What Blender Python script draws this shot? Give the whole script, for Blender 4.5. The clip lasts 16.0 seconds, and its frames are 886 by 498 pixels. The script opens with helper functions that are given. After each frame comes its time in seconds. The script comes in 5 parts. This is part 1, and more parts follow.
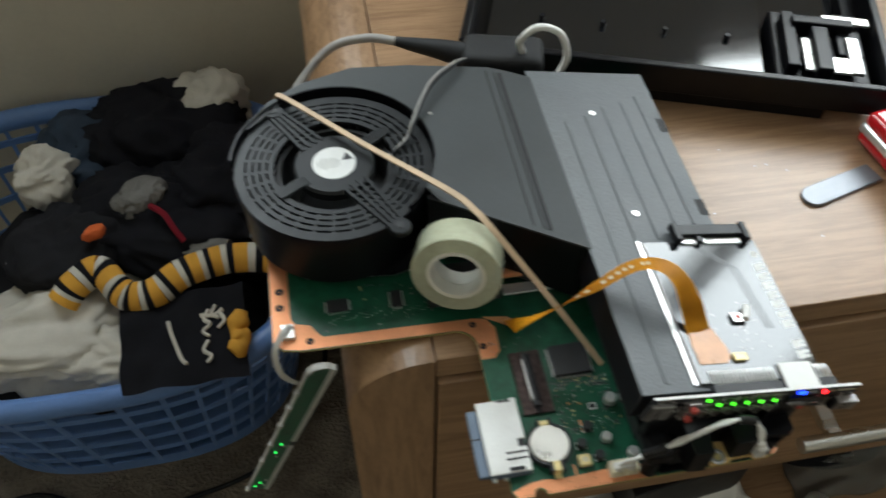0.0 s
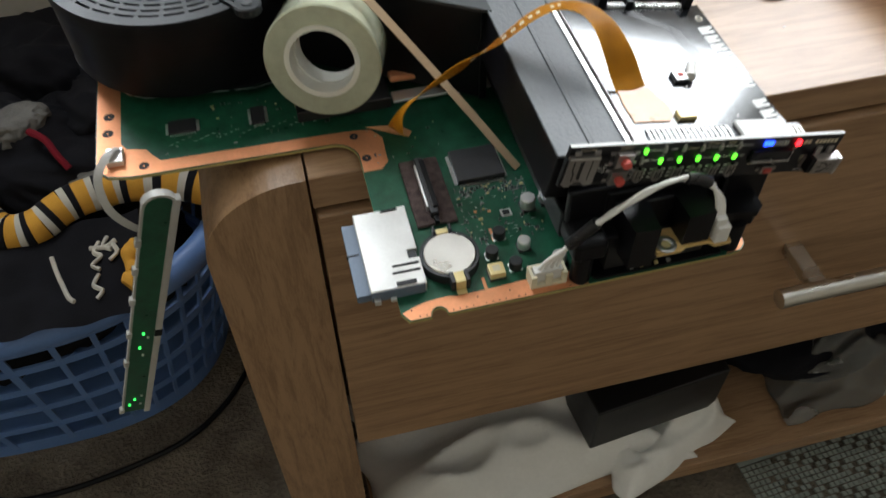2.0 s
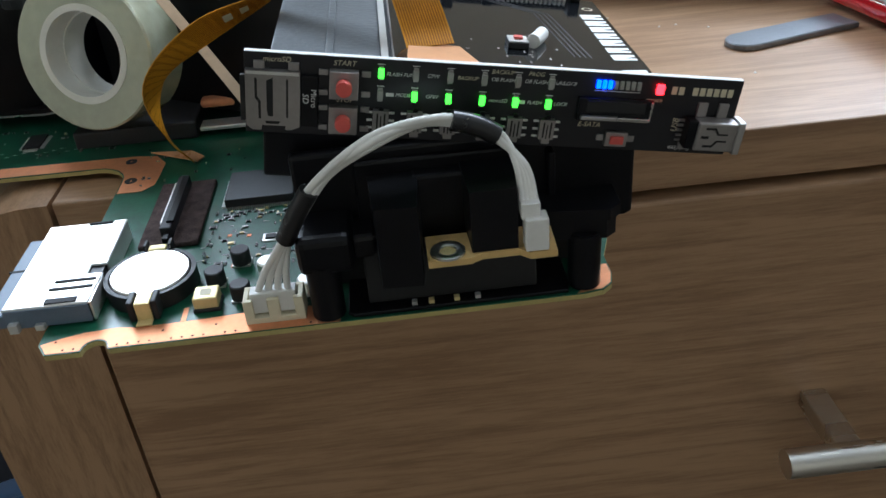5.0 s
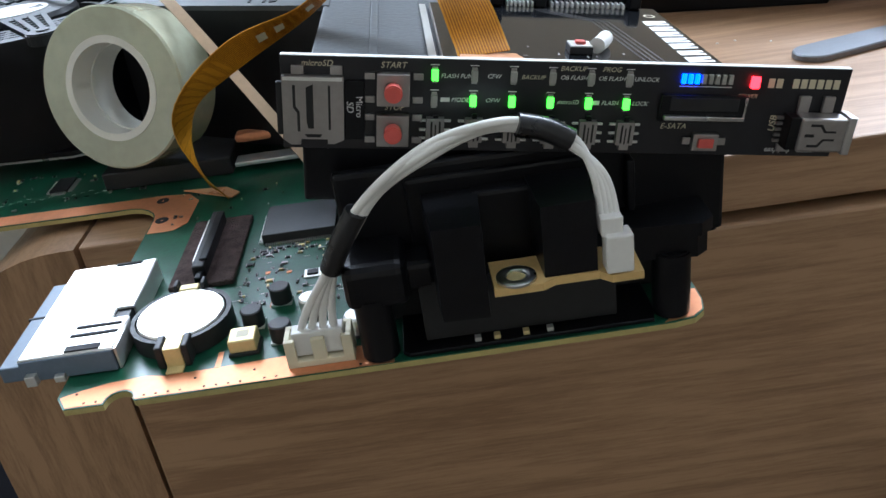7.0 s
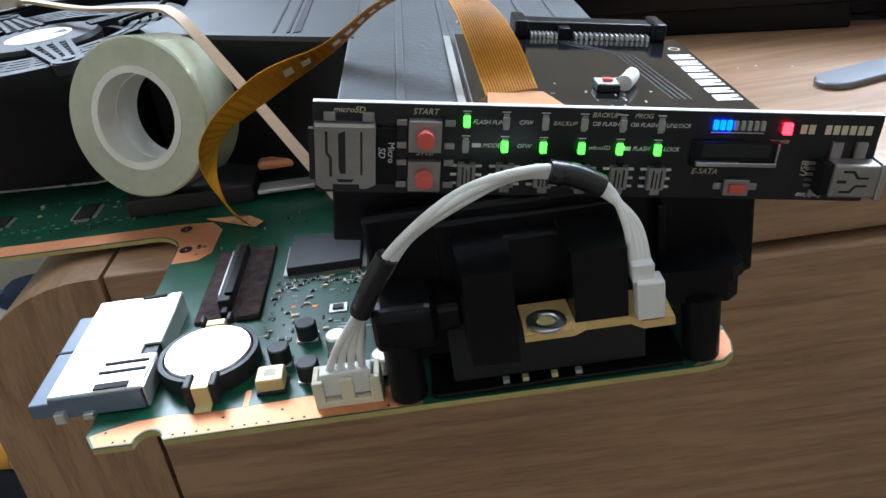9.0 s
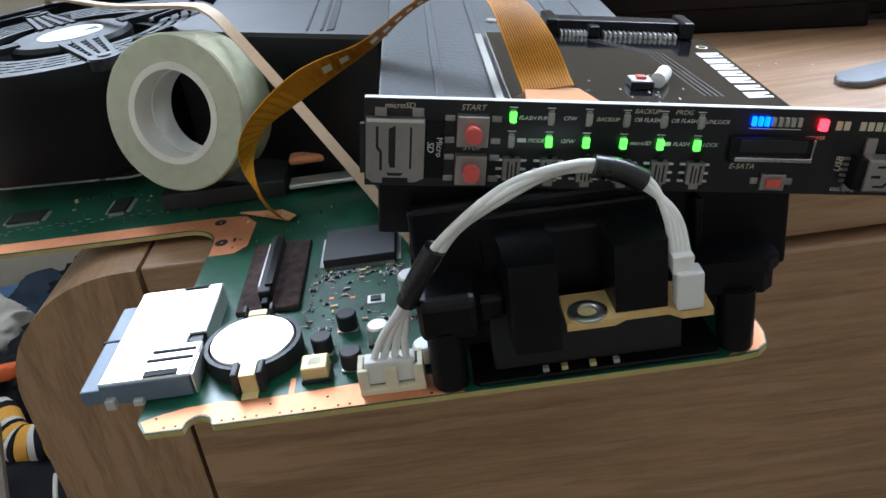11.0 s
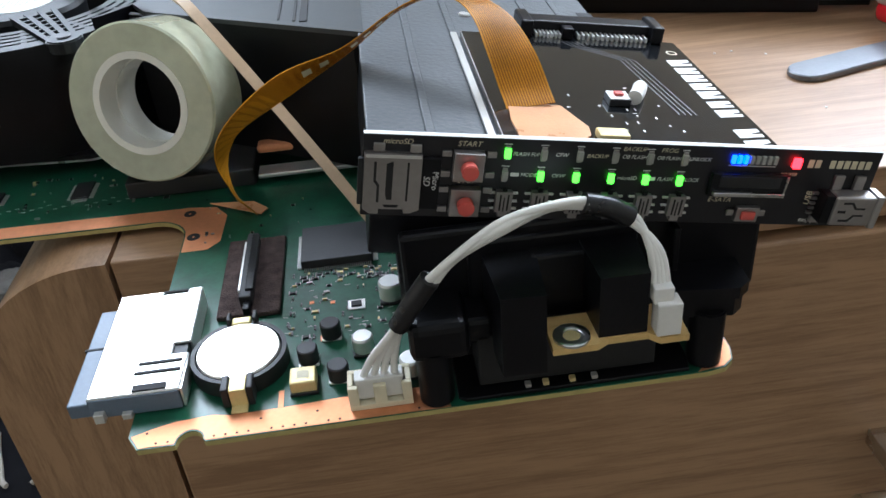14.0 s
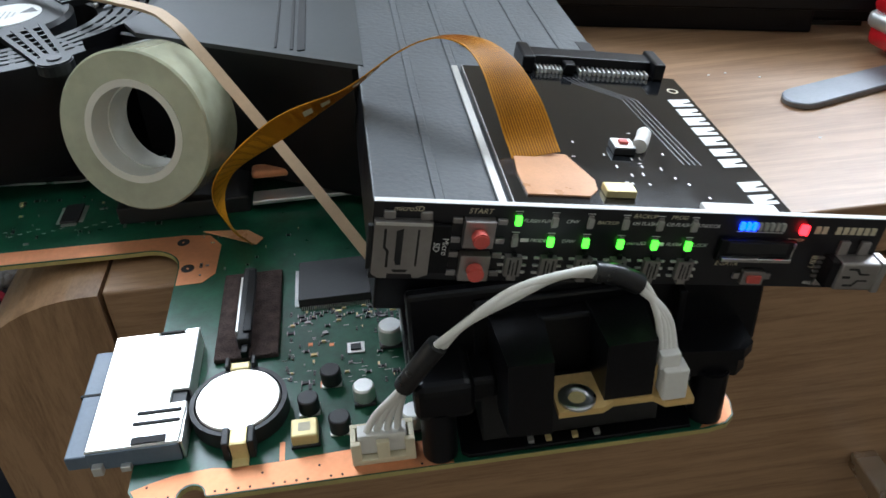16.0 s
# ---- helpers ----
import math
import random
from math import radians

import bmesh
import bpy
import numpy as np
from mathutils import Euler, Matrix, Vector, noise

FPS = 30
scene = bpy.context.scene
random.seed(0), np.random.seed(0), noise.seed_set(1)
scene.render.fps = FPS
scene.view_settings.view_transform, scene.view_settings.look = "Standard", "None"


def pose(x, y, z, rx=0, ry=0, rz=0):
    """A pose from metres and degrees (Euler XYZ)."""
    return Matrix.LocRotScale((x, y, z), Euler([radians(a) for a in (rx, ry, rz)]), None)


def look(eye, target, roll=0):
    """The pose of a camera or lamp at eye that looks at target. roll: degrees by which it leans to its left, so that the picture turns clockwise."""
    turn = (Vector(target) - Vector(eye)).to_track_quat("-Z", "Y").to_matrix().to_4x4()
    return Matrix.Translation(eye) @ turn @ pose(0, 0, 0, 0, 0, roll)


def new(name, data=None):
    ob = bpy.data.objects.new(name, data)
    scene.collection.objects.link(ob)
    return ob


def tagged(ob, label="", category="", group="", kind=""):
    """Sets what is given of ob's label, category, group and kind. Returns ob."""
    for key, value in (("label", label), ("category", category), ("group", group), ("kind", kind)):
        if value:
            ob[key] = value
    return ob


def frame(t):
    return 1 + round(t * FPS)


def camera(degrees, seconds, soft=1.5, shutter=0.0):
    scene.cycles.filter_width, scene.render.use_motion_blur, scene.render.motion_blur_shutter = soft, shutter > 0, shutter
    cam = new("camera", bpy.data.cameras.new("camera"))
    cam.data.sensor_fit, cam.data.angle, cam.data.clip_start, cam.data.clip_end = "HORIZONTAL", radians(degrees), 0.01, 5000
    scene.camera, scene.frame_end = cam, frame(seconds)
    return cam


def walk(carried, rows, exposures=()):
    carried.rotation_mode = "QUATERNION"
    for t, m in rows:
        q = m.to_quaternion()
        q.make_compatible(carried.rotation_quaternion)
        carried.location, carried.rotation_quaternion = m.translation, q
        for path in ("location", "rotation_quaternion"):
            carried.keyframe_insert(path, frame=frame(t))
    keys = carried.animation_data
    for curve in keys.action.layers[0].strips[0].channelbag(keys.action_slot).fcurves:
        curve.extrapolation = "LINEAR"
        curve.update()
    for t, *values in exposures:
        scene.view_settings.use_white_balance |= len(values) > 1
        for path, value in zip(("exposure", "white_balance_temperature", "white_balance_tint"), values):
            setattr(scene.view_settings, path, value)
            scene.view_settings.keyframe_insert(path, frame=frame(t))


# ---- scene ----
cam = camera(56.0, 16.0, shutter=0.5)
PATH = [
    (0, (-0.07961, -0.14366, 1.08267), (-0.05564, -0.02335, 0.92470), 1.39),
    (0.5, (-0.03335, -0.16802, 1.07143), (-0.00831, -0.04781, 0.91355), 1.53),
    (1, (-0.03139, -0.18688, 1.04839), (-0.00884, -0.06158, 0.89415), -0.53),
    (1.5, (-0.05078, -0.17839, 1.00429), (-0.01859, -0.05583, 0.84956), 1.87),
    (2, (-0.04038, -0.17259, 0.94275), (-0.01020, -0.04906, 0.78838), -0.49),
    (2.5, (-0.00961, -0.17716, 0.91755), (-0.00149, -0.03108, 0.78119), -10.77),
    (3, (0.02994, -0.18456, 0.89495), (0.03374, -0.02964, 0.76852), -11.30),
    (3.5, (0.06091, -0.18732, 0.86988), (0.06995, -0.03153, 0.74479), -6.82),
    (4, (0.07477, -0.18646, 0.84621), (0.08126, -0.02372, 0.73012), -4.68),
    (4.2, (0.07736, -0.18135, 0.83756), (0.08483, -0.01741, 0.72324), -4.26),
    (6.3, (0.07015, -0.14538, 0.79444), (0.07210, 0.02977, 0.69790), -8.01),
    (6.5, (0.06968, -0.14446, 0.79498), (0.07014, 0.03110, 0.69918), -8.19),
    (7, (0.07020, -0.14230, 0.79476), (0.07003, 0.03308, 0.69863), -8.12),
    (7.5, (0.06865, -0.13862, 0.79861), (0.06833, 0.03730, 0.70346), -8.12),
    (8, (0.06457, -0.13820, 0.79739), (0.06285, 0.03743, 0.70172), -8.19),
    (8.5, (0.06697, -0.13723, 0.79982), (0.06506, 0.03861, 0.70455), -8.19),
    (9, (0.06730, -0.13865, 0.80161), (0.06506, 0.03757, 0.70706), -8.15),
    (11.5, (0.05822, -0.14339, 0.80411), (0.05501, 0.03235, 0.70868), -8.09),
    (12, (0.05977, -0.14343, 0.80435), (0.05775, 0.03167, 0.70773), -8.03),
    (12.5, (0.06056, -0.14541, 0.80609), (0.06035, 0.02845, 0.70723), -7.76),
    (13, (0.05644, -0.14655, 0.80858), (0.06136, 0.02505, 0.70597), -6.78),
    (13.5, (0.05028, -0.14055, 0.81392), (0.06044, 0.02784, 0.70650), -5.05),
    (14, (0.04974, -0.13706, 0.82373), (0.06041, 0.02968, 0.71379), -5.13),
    (14.5, (0.04426, -0.13656, 0.82480), (0.05489, 0.02957, 0.71395), -5.30),
    (15, (0.04300, -0.13773, 0.84068), (0.05506, 0.03027, 0.73283), -5.15),
    (15.5, (0.04601, -0.13631, 0.84013), (0.06314, 0.02916, 0.72912), -3.89),
    (16, (0.04554, -0.12573, 0.83754), (0.06118, 0.03736, 0.72283), -3.33),
]
# seconds, stops, kelvin, tint
EXPOSURES = [(0, -0.58, 6250, 4), (1, -0.56, 6200, 5), (2, -0.34, 6300, 9), (2.5, -0.20, 6200, 10), (3.5, -0.26, 5900, 8), (4.2, -0.26, 5500, 6), (6.5, 0.12, 5450, 10), (12.5, 0.18, 5500, 10), (14, 0.14, 5600, 10), (15, -0.24, 5700, 8), (16, -0.26, 5750, 8)]
walk(cam, [(t, look(eye, target, roll)) for t, eye, target, roll in PATH], EXPOSURES)

# ---- world and light ----
world = bpy.data.worlds.new("world")
scene.world = world
world.use_nodes = True
wn = world.node_tree
sky = wn.nodes.new("ShaderNodeTexSky")
sky.sky_type, sky.sun_disc = "NISHITA", False
sky.sun_elevation, sky.sun_rotation = radians(35), radians(40)
wn.nodes["Background"].inputs["Strength"].default_value = 0.10
wn.links.new(sky.outputs[0], wn.nodes["Background"].inputs["Color"])

# daylight of the two windows in the back wall: left, right, sill and head
WINDOWS = ((-0.60, -0.12, 1.02, 2.10), (0.47, 1.62, 1.10, 2.12))
sun_data = bpy.data.lights.new("sun", "SUN")
sun_data.energy, sun_data.angle, sun_data.color = 0.3, radians(12), (1.0, 0.96, 0.9)
sun = new("sun", sun_data)
sun.matrix_world = look((3, 4, 5), (0.2, 0.3, 0.7))
for wa, wb, wc, wd in WINDOWS:
    sky_data = bpy.data.lights.new("window_daylight", "AREA")
    sky_data.shape, sky_data.size, sky_data.size_y = "RECTANGLE", wb - wa - 0.1, wd - wc - 0.1
    sky_data.energy, sky_data.color = 56.0 * (wb - wa - 0.1) * (wd - wc - 0.1), (0.93, 0.97, 1.0)
    win_lamp = new("window_daylight", sky_data)
    win_lamp.matrix_world = look(((wa + wb) / 2, 0.90, (wc + wd) / 2), ((wa + wb) / 2, 0.0, (wc + wd) / 2 - 0.25))


# ---- materials ----
def material(name, color, rough=0.5, metal=0.0, vary=0.15, scale=60.0, fine=600.0, bump=0.1, depth=0.0004,
             stretch=(1, 1, 1), coat=0.0, alpha_glass=0.0, spec=0.5, two=None, rough_vary=0.1):
    """A surface with variation at two scales and fine relief."""
    m = bpy.data.materials.new(name)
    m.use_nodes = True
    nt = m.node_tree
    b = nt.nodes["Principled BSDF"]
    co = nt.nodes.new("ShaderNodeTexCoord")
    mp = nt.nodes.new("ShaderNodeMapping")
    mp.inputs["Scale"].default_value = stretch
    nt.links.new(co.outputs["Object"], mp.inputs["Vector"])
    big, small = nt.nodes.new("ShaderNodeTexNoise"), nt.nodes.new("ShaderNodeTexNoise")
    big.inputs["Scale"].default_value, big.inputs["Detail"].default_value = scale, 4
    small.inputs["Scale"].default_value, small.inputs["Detail"].default_value = fine, 3
    for n in (big, small):
        nt.links.new(mp.outputs[0], n.inputs["Vector"])
    ad = nt.nodes.new("ShaderNodeMath")
    ad.operation = "MULTIPLY_ADD"
    ad.inputs[1].default_value = 0.45
    nt.links.new(small.outputs["Fac"], ad.inputs[0])
    nt.links.new(big.outputs["Fac"], ad.inputs[2])
    rp = nt.nodes.new("ShaderNodeValToRGB")
    lo = tuple(c * (1 - vary) for c in color)
    hi = two or tuple(min(1, c * (1 + vary)) for c in color)
    rp.color_ramp.elements[0].position, rp.color_ramp.elements[0].color = 0.5, (*lo, 1)
    rp.color_ramp.elements[1].position, rp.color_ramp.elements[1].color = 0.95, (*hi, 1)
    nt.links.new(ad.outputs[0], rp.inputs["Fac"])
    nt.links.new(rp.outputs[0], b.inputs["Base Color"])
    mr = nt.nodes.new("ShaderNodeMapRange")
    mr.inputs["To Min"].default_value, mr.inputs["To Max"].default_value = max(0.02, rough - rough_vary), min(1, rough + rough_vary)
    nt.links.new(big.outputs["Fac"], mr.inputs["Value"])
    nt.links.new(mr.outputs[0], b.inputs["Roughness"])
    b.inputs["Metallic"].default_value = metal
    b.inputs["Specular IOR Level"].default_value = spec
    b.inputs["Coat Weight"].default_value = coat
    b.inputs["Coat Roughness"].default_value = 0.06
    if bump:
        bp = nt.nodes.new("ShaderNodeBump")
        bp.inputs["Strength"].default_value, bp.inputs["Distance"].default_value = bump, depth
        nt.links.new(small.outputs["Fac"], bp.inputs["Height"])
        nt.links.new(bp.outputs[0], b.inputs["Normal"])
    if alpha_glass:
        b.inputs["Transmission Weight"].default_value = alpha_glass
        b.inputs["IOR"].default_value = 1.45
    return m


def glowing(name, color, strength):
    m = bpy.data.materials.new(name)
    m.use_nodes = True
    b = m.node_tree.nodes["Principled BSDF"]
    b.inputs["Base Color"].default_value = (*color, 1)
    b.inputs["Emission Color"].default_value = (*color, 1)
    b.inputs["Emission Strength"].default_value = strength
    return m


def wood(name, dark, light, stretch, ring=7.0):
    """Oak veneer: long wavy grain with pores."""
    m = bpy.data.materials.new(name)
    m.use_nodes = True
    nt = m.node_tree
    b = nt.nodes["Principled BSDF"]
    co, mp = nt.nodes.new("ShaderNodeTexCoord"), nt.nodes.new("ShaderNodeMapping")
    mp.inputs["Scale"].default_value = stretch
    nt.links.new(co.outputs["Object"], mp.inputs["Vector"])
    n1, n2, n3 = (nt.nodes.new("ShaderNodeTexNoise") for _ in range(3))
    n1.inputs["Scale"].default_value, n1.inputs["Detail"].default_value, n1.inputs["Distortion"].default_value = ring, 5, 1.2
    n2.inputs["Scale"].default_value, n2.inputs["Detail"].default_value = ring * 9, 4
    n3.inputs["Scale"].default_value, n3.inputs["Detail"].default_value = ring * 40, 2
    for n in (n1, n2, n3):
        nt.links.new(mp.outputs[0], n.inputs["Vector"])
    a1, a2 = nt.nodes.new("ShaderNodeMath"), nt.nodes.new("ShaderNodeMath")
    for a, k in ((a1, 0.5), (a2, 0.25)):
        a.operation = "MULTIPLY_ADD"
        a.inputs[1].default_value = k
    nt.links.new(n2.outputs["Fac"], a1.inputs[0])
    nt.links.new(n1.outputs["Fac"], a1.inputs[2])
    nt.links.new(n3.outputs["Fac"], a2.inputs[0])
    nt.links.new(a1.outputs[0], a2.inputs[2])
    rp = nt.nodes.new("ShaderNodeValToRGB")
    rp.color_ramp.elements[0].position, rp.color_ramp.elements[0].color = 0.68, (*dark, 1)
    rp.color_ramp.elements[1].position, rp.color_ramp.elements[1].color = 1.0, (*light, 1)
    nt.links.new(a2.outputs[0], rp.inputs["Fac"])
    nt.links.new(rp.outputs[0], b.inputs["Base Color"])
    b.inputs["Roughness"].default_value = 0.34
    bp = nt.nodes.new("ShaderNodeBump")
    bp.inputs["Strength"].default_value, bp.inputs["Distance"].default_value = 0.18, 0.0004
    nt.links.new(a2.outputs[0], bp.inputs["Height"])
    nt.links.new(bp.outputs[0], b.inputs["Normal"])
    return m


OAK_X = wood("oak_along", (0.26, 0.148, 0.078), (0.40, 0.245, 0.136), (1.0, 14, 14), 9)
OAK_Z = wood("oak_upright", (0.25, 0.142, 0.074), (0.40, 0.243, 0.132), (14, 14, 1.4), 9)
OAK_END = wood("oak_end", (0.235, 0.134, 0.069), (0.385, 0.234, 0.128), (13, 6, 1.6), 11)
WALL = material("wall_paint", (0.62, 0.57, 0.47), 0.85, vary=0.05, scale=9, fine=180, bump=0.12)
WHITE_PAINT = material("white_paint", (0.8, 0.8, 0.78), 0.5, vary=0.04, scale=8, fine=150)
CARPET = material("carpet_pile", (0.17, 0.145, 0.115), 0.97, vary=0.35, scale=26, fine=230, bump=1.0, depth=0.006, spec=0.1)
PCB = material("green_solder_mask", (0.012, 0.085, 0.045), 0.32, vary=0.3, scale=150, fine=900, bump=0.12, depth=0.0002)
PCB_EDGE = material("board_edge", (0.45, 0.38, 0.14), 0.6, vary=0.12, scale=200, fine=1500)
COPPER = material("bare_copper_strip", (0.72, 0.31, 0.15), 0.5, 0.6, vary=0.12, scale=70, fine=700, bump=0.05)
SILVER = material("tinned_steel", (0.80, 0.80, 0.78), 0.34, 0.75, vary=0.06, scale=60, fine=600, bump=0.05)
STEEL = material("steel", (0.55, 0.55, 0.55), 0.3, 1.0, vary=0.08, scale=90, fine=900, bump=0.05)
BRUSHED = material("brushed_nickel", (0.62, 0.60, 0.56), 0.28, 1.0, vary=0.06, scale=120, fine=900, stretch=(0.1, 1, 1))
CELL = material("cell_steel", (0.85, 0.83, 0.78), 0.30, 0.8, vary=0.04, scale=80, fine=900)
BLACK_PL = material("black_moulded_plastic", (0.005, 0.005, 0.0065), 0.34, spec=0.22, vary=0.25, scale=120, fine=1400, bump=0.15, depth=0.0002)
BLACK_MATT = material("black_matt", (0.010, 0.010, 0.011), 0.7, vary=0.3, scale=100, fine=900)
FAN_PL = material("fan_grey_plastic", (0.012, 0.0135, 0.015), 0.45, spec=0.28, vary=0.2, scale=60, fine=1200, bump=0.15, depth=0.0002)
DRIVE = material("drive_grained_sheet", (0.085, 0.093, 0.10), 0.5, 0.0, spec=0.55, vary=0.16, scale=30, fine=650, bump=0.5, depth=0.0005)
DUCT = material("duct_grey_sheet", (0.042, 0.047, 0.049), 0.52, 0.0, spec=0.45, vary=0.12, scale=25, fine=700, bump=0.15, depth=0.0002)
GLOSS_BLACK = material("gloss_black_mask", (0.008, 0.009, 0.011), 0.10, vary=0.25, scale=150, fine=1500, bump=0.08, depth=0.0001, coat=0.35, rough_vary=0.05)
PANEL_BLACK = material("panel_black_mask", (0.008, 0.008, 0.011), 0.35, vary=0.25, scale=200, fine=1500, bump=0.08, depth=0.0001)
SILK = material("white_silk_print", (0.72, 0.72, 0.70), 0.6, vary=0.05, scale=200, fine=1500)
SILK_GOLD = material("pale_gold_print", (0.62, 0.56, 0.40), 0.5, vary=0.08, scale=200, fine=1500)
CHIP = material("chip_resin", (0.018, 0.018, 0.02), 0.5, vary=0.2, scale=150, fine=1500)
FOAM = material("brown_foam", (0.085, 0.062, 0.058), 0.95, vary=0.4, scale=300, fine=1800, bump=0.8, depth=0.0008, spec=0.1)
IVORY = material("ivory_nylon", (0.72, 0.66, 0.48), 0.5, vary=0.05, scale=100, fine=900)
WHITE_PL = material("white_nylon", (0.78, 0.77, 0.74), 0.45, vary=0.04, scale=100, fine=900)
WIRE = material("white_wire", (0.86, 0.85, 0.82), 0.5, vary=0.05, scale=100, fine=900)
SLEEVE = material("black_tape_sleeve", (0.012, 0.012, 0.014), 0.3, vary=0.2, scale=150, fine=900)
KAPTON = material("amber_film", (0.58, 0.25, 0.008), 0.5, vary=0.2, scale=120, fine=1400, bump=0.1, depth=0.0001, spec=0.2)
KAPTON_TRACK = material("amber_film_track", (0.28, 0.10, 0.004), 0.5, spec=0.2, vary=0.15, scale=120, fine=1400)
KAPTON_PALE = material("amber_film_pad", (0.66, 0.34, 0.17), 0.3, vary=0.1, scale=120, fine=1400)
TAPE = material("cloudy_tape", (0.68, 0.70, 0.52), 0.16, coat=1.0, vary=0.16, scale=30, fine=300, alpha_glass=0.4, bump=0.1)
TAPE_CORE = material("white_tape_core", (0.74, 0.73, 0.66), 0.5, vary=0.04, scale=60, fine=600)
RUBBER = material("tan_rubber", (0.56, 0.41, 0.27), 0.65, vary=0.1, scale=100, fine=900)
BLUE_PL = material("blue_basket_plastic", (0.13, 0.24, 0.52), 0.38, vary=0.08, scale=20, fine=400, bump=0.05)
SLATE = material("slate_blue_plastic", (0.13, 0.17, 0.23), 0.45, vary=0.1, scale=100, fine=900)
RED_PL = material("red_lacquer", (0.52, 0.012, 0.018), 0.16, vary=0.1, scale=40, fine=600, bump=0.03, coat=0.6)
BTN_RED = material("button_red", (0.62, 0.10, 0.08), 0.45, vary=0.08, scale=200, fine=1500)
GREY_METAL = material("dull_grey_blade", (0.17, 0.18, 0.20), 0.35, 0.4, vary=0.12, scale=60, fine=700)
GREY_BAR = material("unlit_led", (0.34, 0.34, 0.31), 0.4, vary=0.1, scale=200, fine=1500)
TANTALUM = material("pale_yellow_can", (0.75, 0.62, 0.30), 0.35, 0.3, vary=0.08, scale=200, fine=1500)
TAN_BOARD = material("tan_board", (0.68, 0.46, 0.18), 0.5, vary=0.1, scale=120, fine=900)
FRAME_CLEAR = material("frosted_clear_plastic", (0.52, 0.51, 0.48), 0.4, vary=0.08, scale=80, fine=800, alpha_glass=0.1)
PANEL_STEEL = material("dull_pressed_steel", (0.36, 0.34, 0.33), 0.38, 0.85, vary=0.1, scale=120, fine=900, bump=0.08)
LED_GREEN = glowing("led_green", (0.12, 1.0, 0.03), 3.6)
LED_GREEN_DIM = glowing("led_green_dim", (0.05, 0.8, 0.10), 3)
LED_BLUE = glowing("led_blue", (0.014, 0.05, 1.0), 10)
LED_RED = glowing("led_red", (1.0, 0.014, 0.02), 9)


def cloth(name, color, vary=0.25, scale=40):
    return material(name, color, 0.95, vary=vary, scale=scale, fine=900, bump=0.5, depth=0.0008, spec=0.15)


CLOTH_BLACK = cloth("black_cloth", (0.010, 0.010, 0.013))
CLOTH_CHAR = cloth("charcoal_cloth", (0.016, 0.016, 0.019))
CLOTH_GREY = cloth("grey_cloth", (0.16, 0.155, 0.145))
CLOTH_WHITE = cloth("off_white_cloth", (0.55, 0.52, 0.46), 0.08)
CLOTH_BLUE = cloth("denim_blue_cloth", (0.035, 0.05, 0.075))
CLOTH_YELLOW = cloth("mustard_cloth", (0.62, 0.32, 0.05), 0.12)
CLOTH_RED = cloth("red_cloth", (0.18, 0.012, 0.022), 0.12)
CLOTH_ORANGE = cloth("orange_cloth", (0.6, 0.13, 0.04), 0.12)
POLY = material("white_polythene", (0.84, 0.83, 0.80), 0.4, vary=0.05, scale=25, fine=300)
POLY_CLEAR = material("clear_polythene", (0.6, 0.6, 0.58), 0.25, vary=0.1, scale=25, fine=300, alpha_glass=0.88)
CARD_BLACK = material("black_card", (0.008, 0.008, 0.009), 0.45, vary=0.2, scale=40, fine=500)
LACE = material("grey_green_sheet", (0.30, 0.33, 0.30), 0.7, vary=0.12, scale=40, fine=500)
CABLE_GREY = material("grey_cable", (0.36, 0.34, 0.32), 0.5, vary=0.1, scale=80, fine=800)


# ---- builders (millimetres) ----
MM = 0.001


def mesh_from(bm, name, smooth=False):
    bmesh.ops.recalc_face_normals(bm, faces=bm.faces)
    me = bpy.data.meshes.new(name)
    for v in bm.verts:
        v.co *= MM
    bm.to_mesh(me)
    bm.free()
    if smooth:
        me.shade_smooth()
        if smooth != "full":
            me.set_sharp_from_angle(angle=radians(38))
    return me


def part(name, bm, mat, parent=None, label="", smooth=False, kind="", turn=None):
    """Links a bmesh, in millimetres, as one mesh object under a thing or a part."""
    if turn is not None:
        t = turn.copy()
        t.translation = t.translation / MM
        bm.transform(t)
    ob = new(name, mesh_from(bm, name, smooth))
    ob.data.materials.append(mat)
    if parent is not None:
        ob.parent = parent
        bpy.context.view_layer.update()
        ob.matrix_parent_inverse = parent.matrix_world.inverted()
    return tagged(ob, label=label, kind=kind)


def thing(name, at, label, category, group="", kind=""):
    ob = new(name)
    ob.empty_display_size = 0.01
    ob.location = Vector(at) * MM
    bpy.context.view_layer.update()
    return tagged(ob, label, category, group, kind)


def whole(name, bm, mat, label, category, smooth=False, kind="", group="", turn=None):
    """A thing that is one mesh."""
    return tagged(part(name, bm, mat, None, smooth=smooth, turn=turn), label, category, group, kind)


def box(x0, x1, y0, y1, z0, z1, bevel=0.0, seg=2, bm=None):
    own = bmesh.new()
    bmesh.ops.create_cube(own, size=1.0)
    for v in own.verts:
        v.co = Vector((x0 + (v.co.x + 0.5) * (x1 - x0), y0 + (v.co.y + 0.5) * (y1 - y0), z0 + (v.co.z + 0.5) * (z1 - z0)))
    if bevel:
        bmesh.ops.bevel(own, geom=own.edges[:], offset=bevel, segments=seg, affect="EDGES", profile=0.5)
    return join(bm, own)


def join(bm, own):
    if bm is None:
        return own
    me = bpy.data.meshes.new("tmp")
    own.to_mesh(me)
    own.free()
    bm.from_mesh(me)
    bpy.data.meshes.remove(me)
    return bm


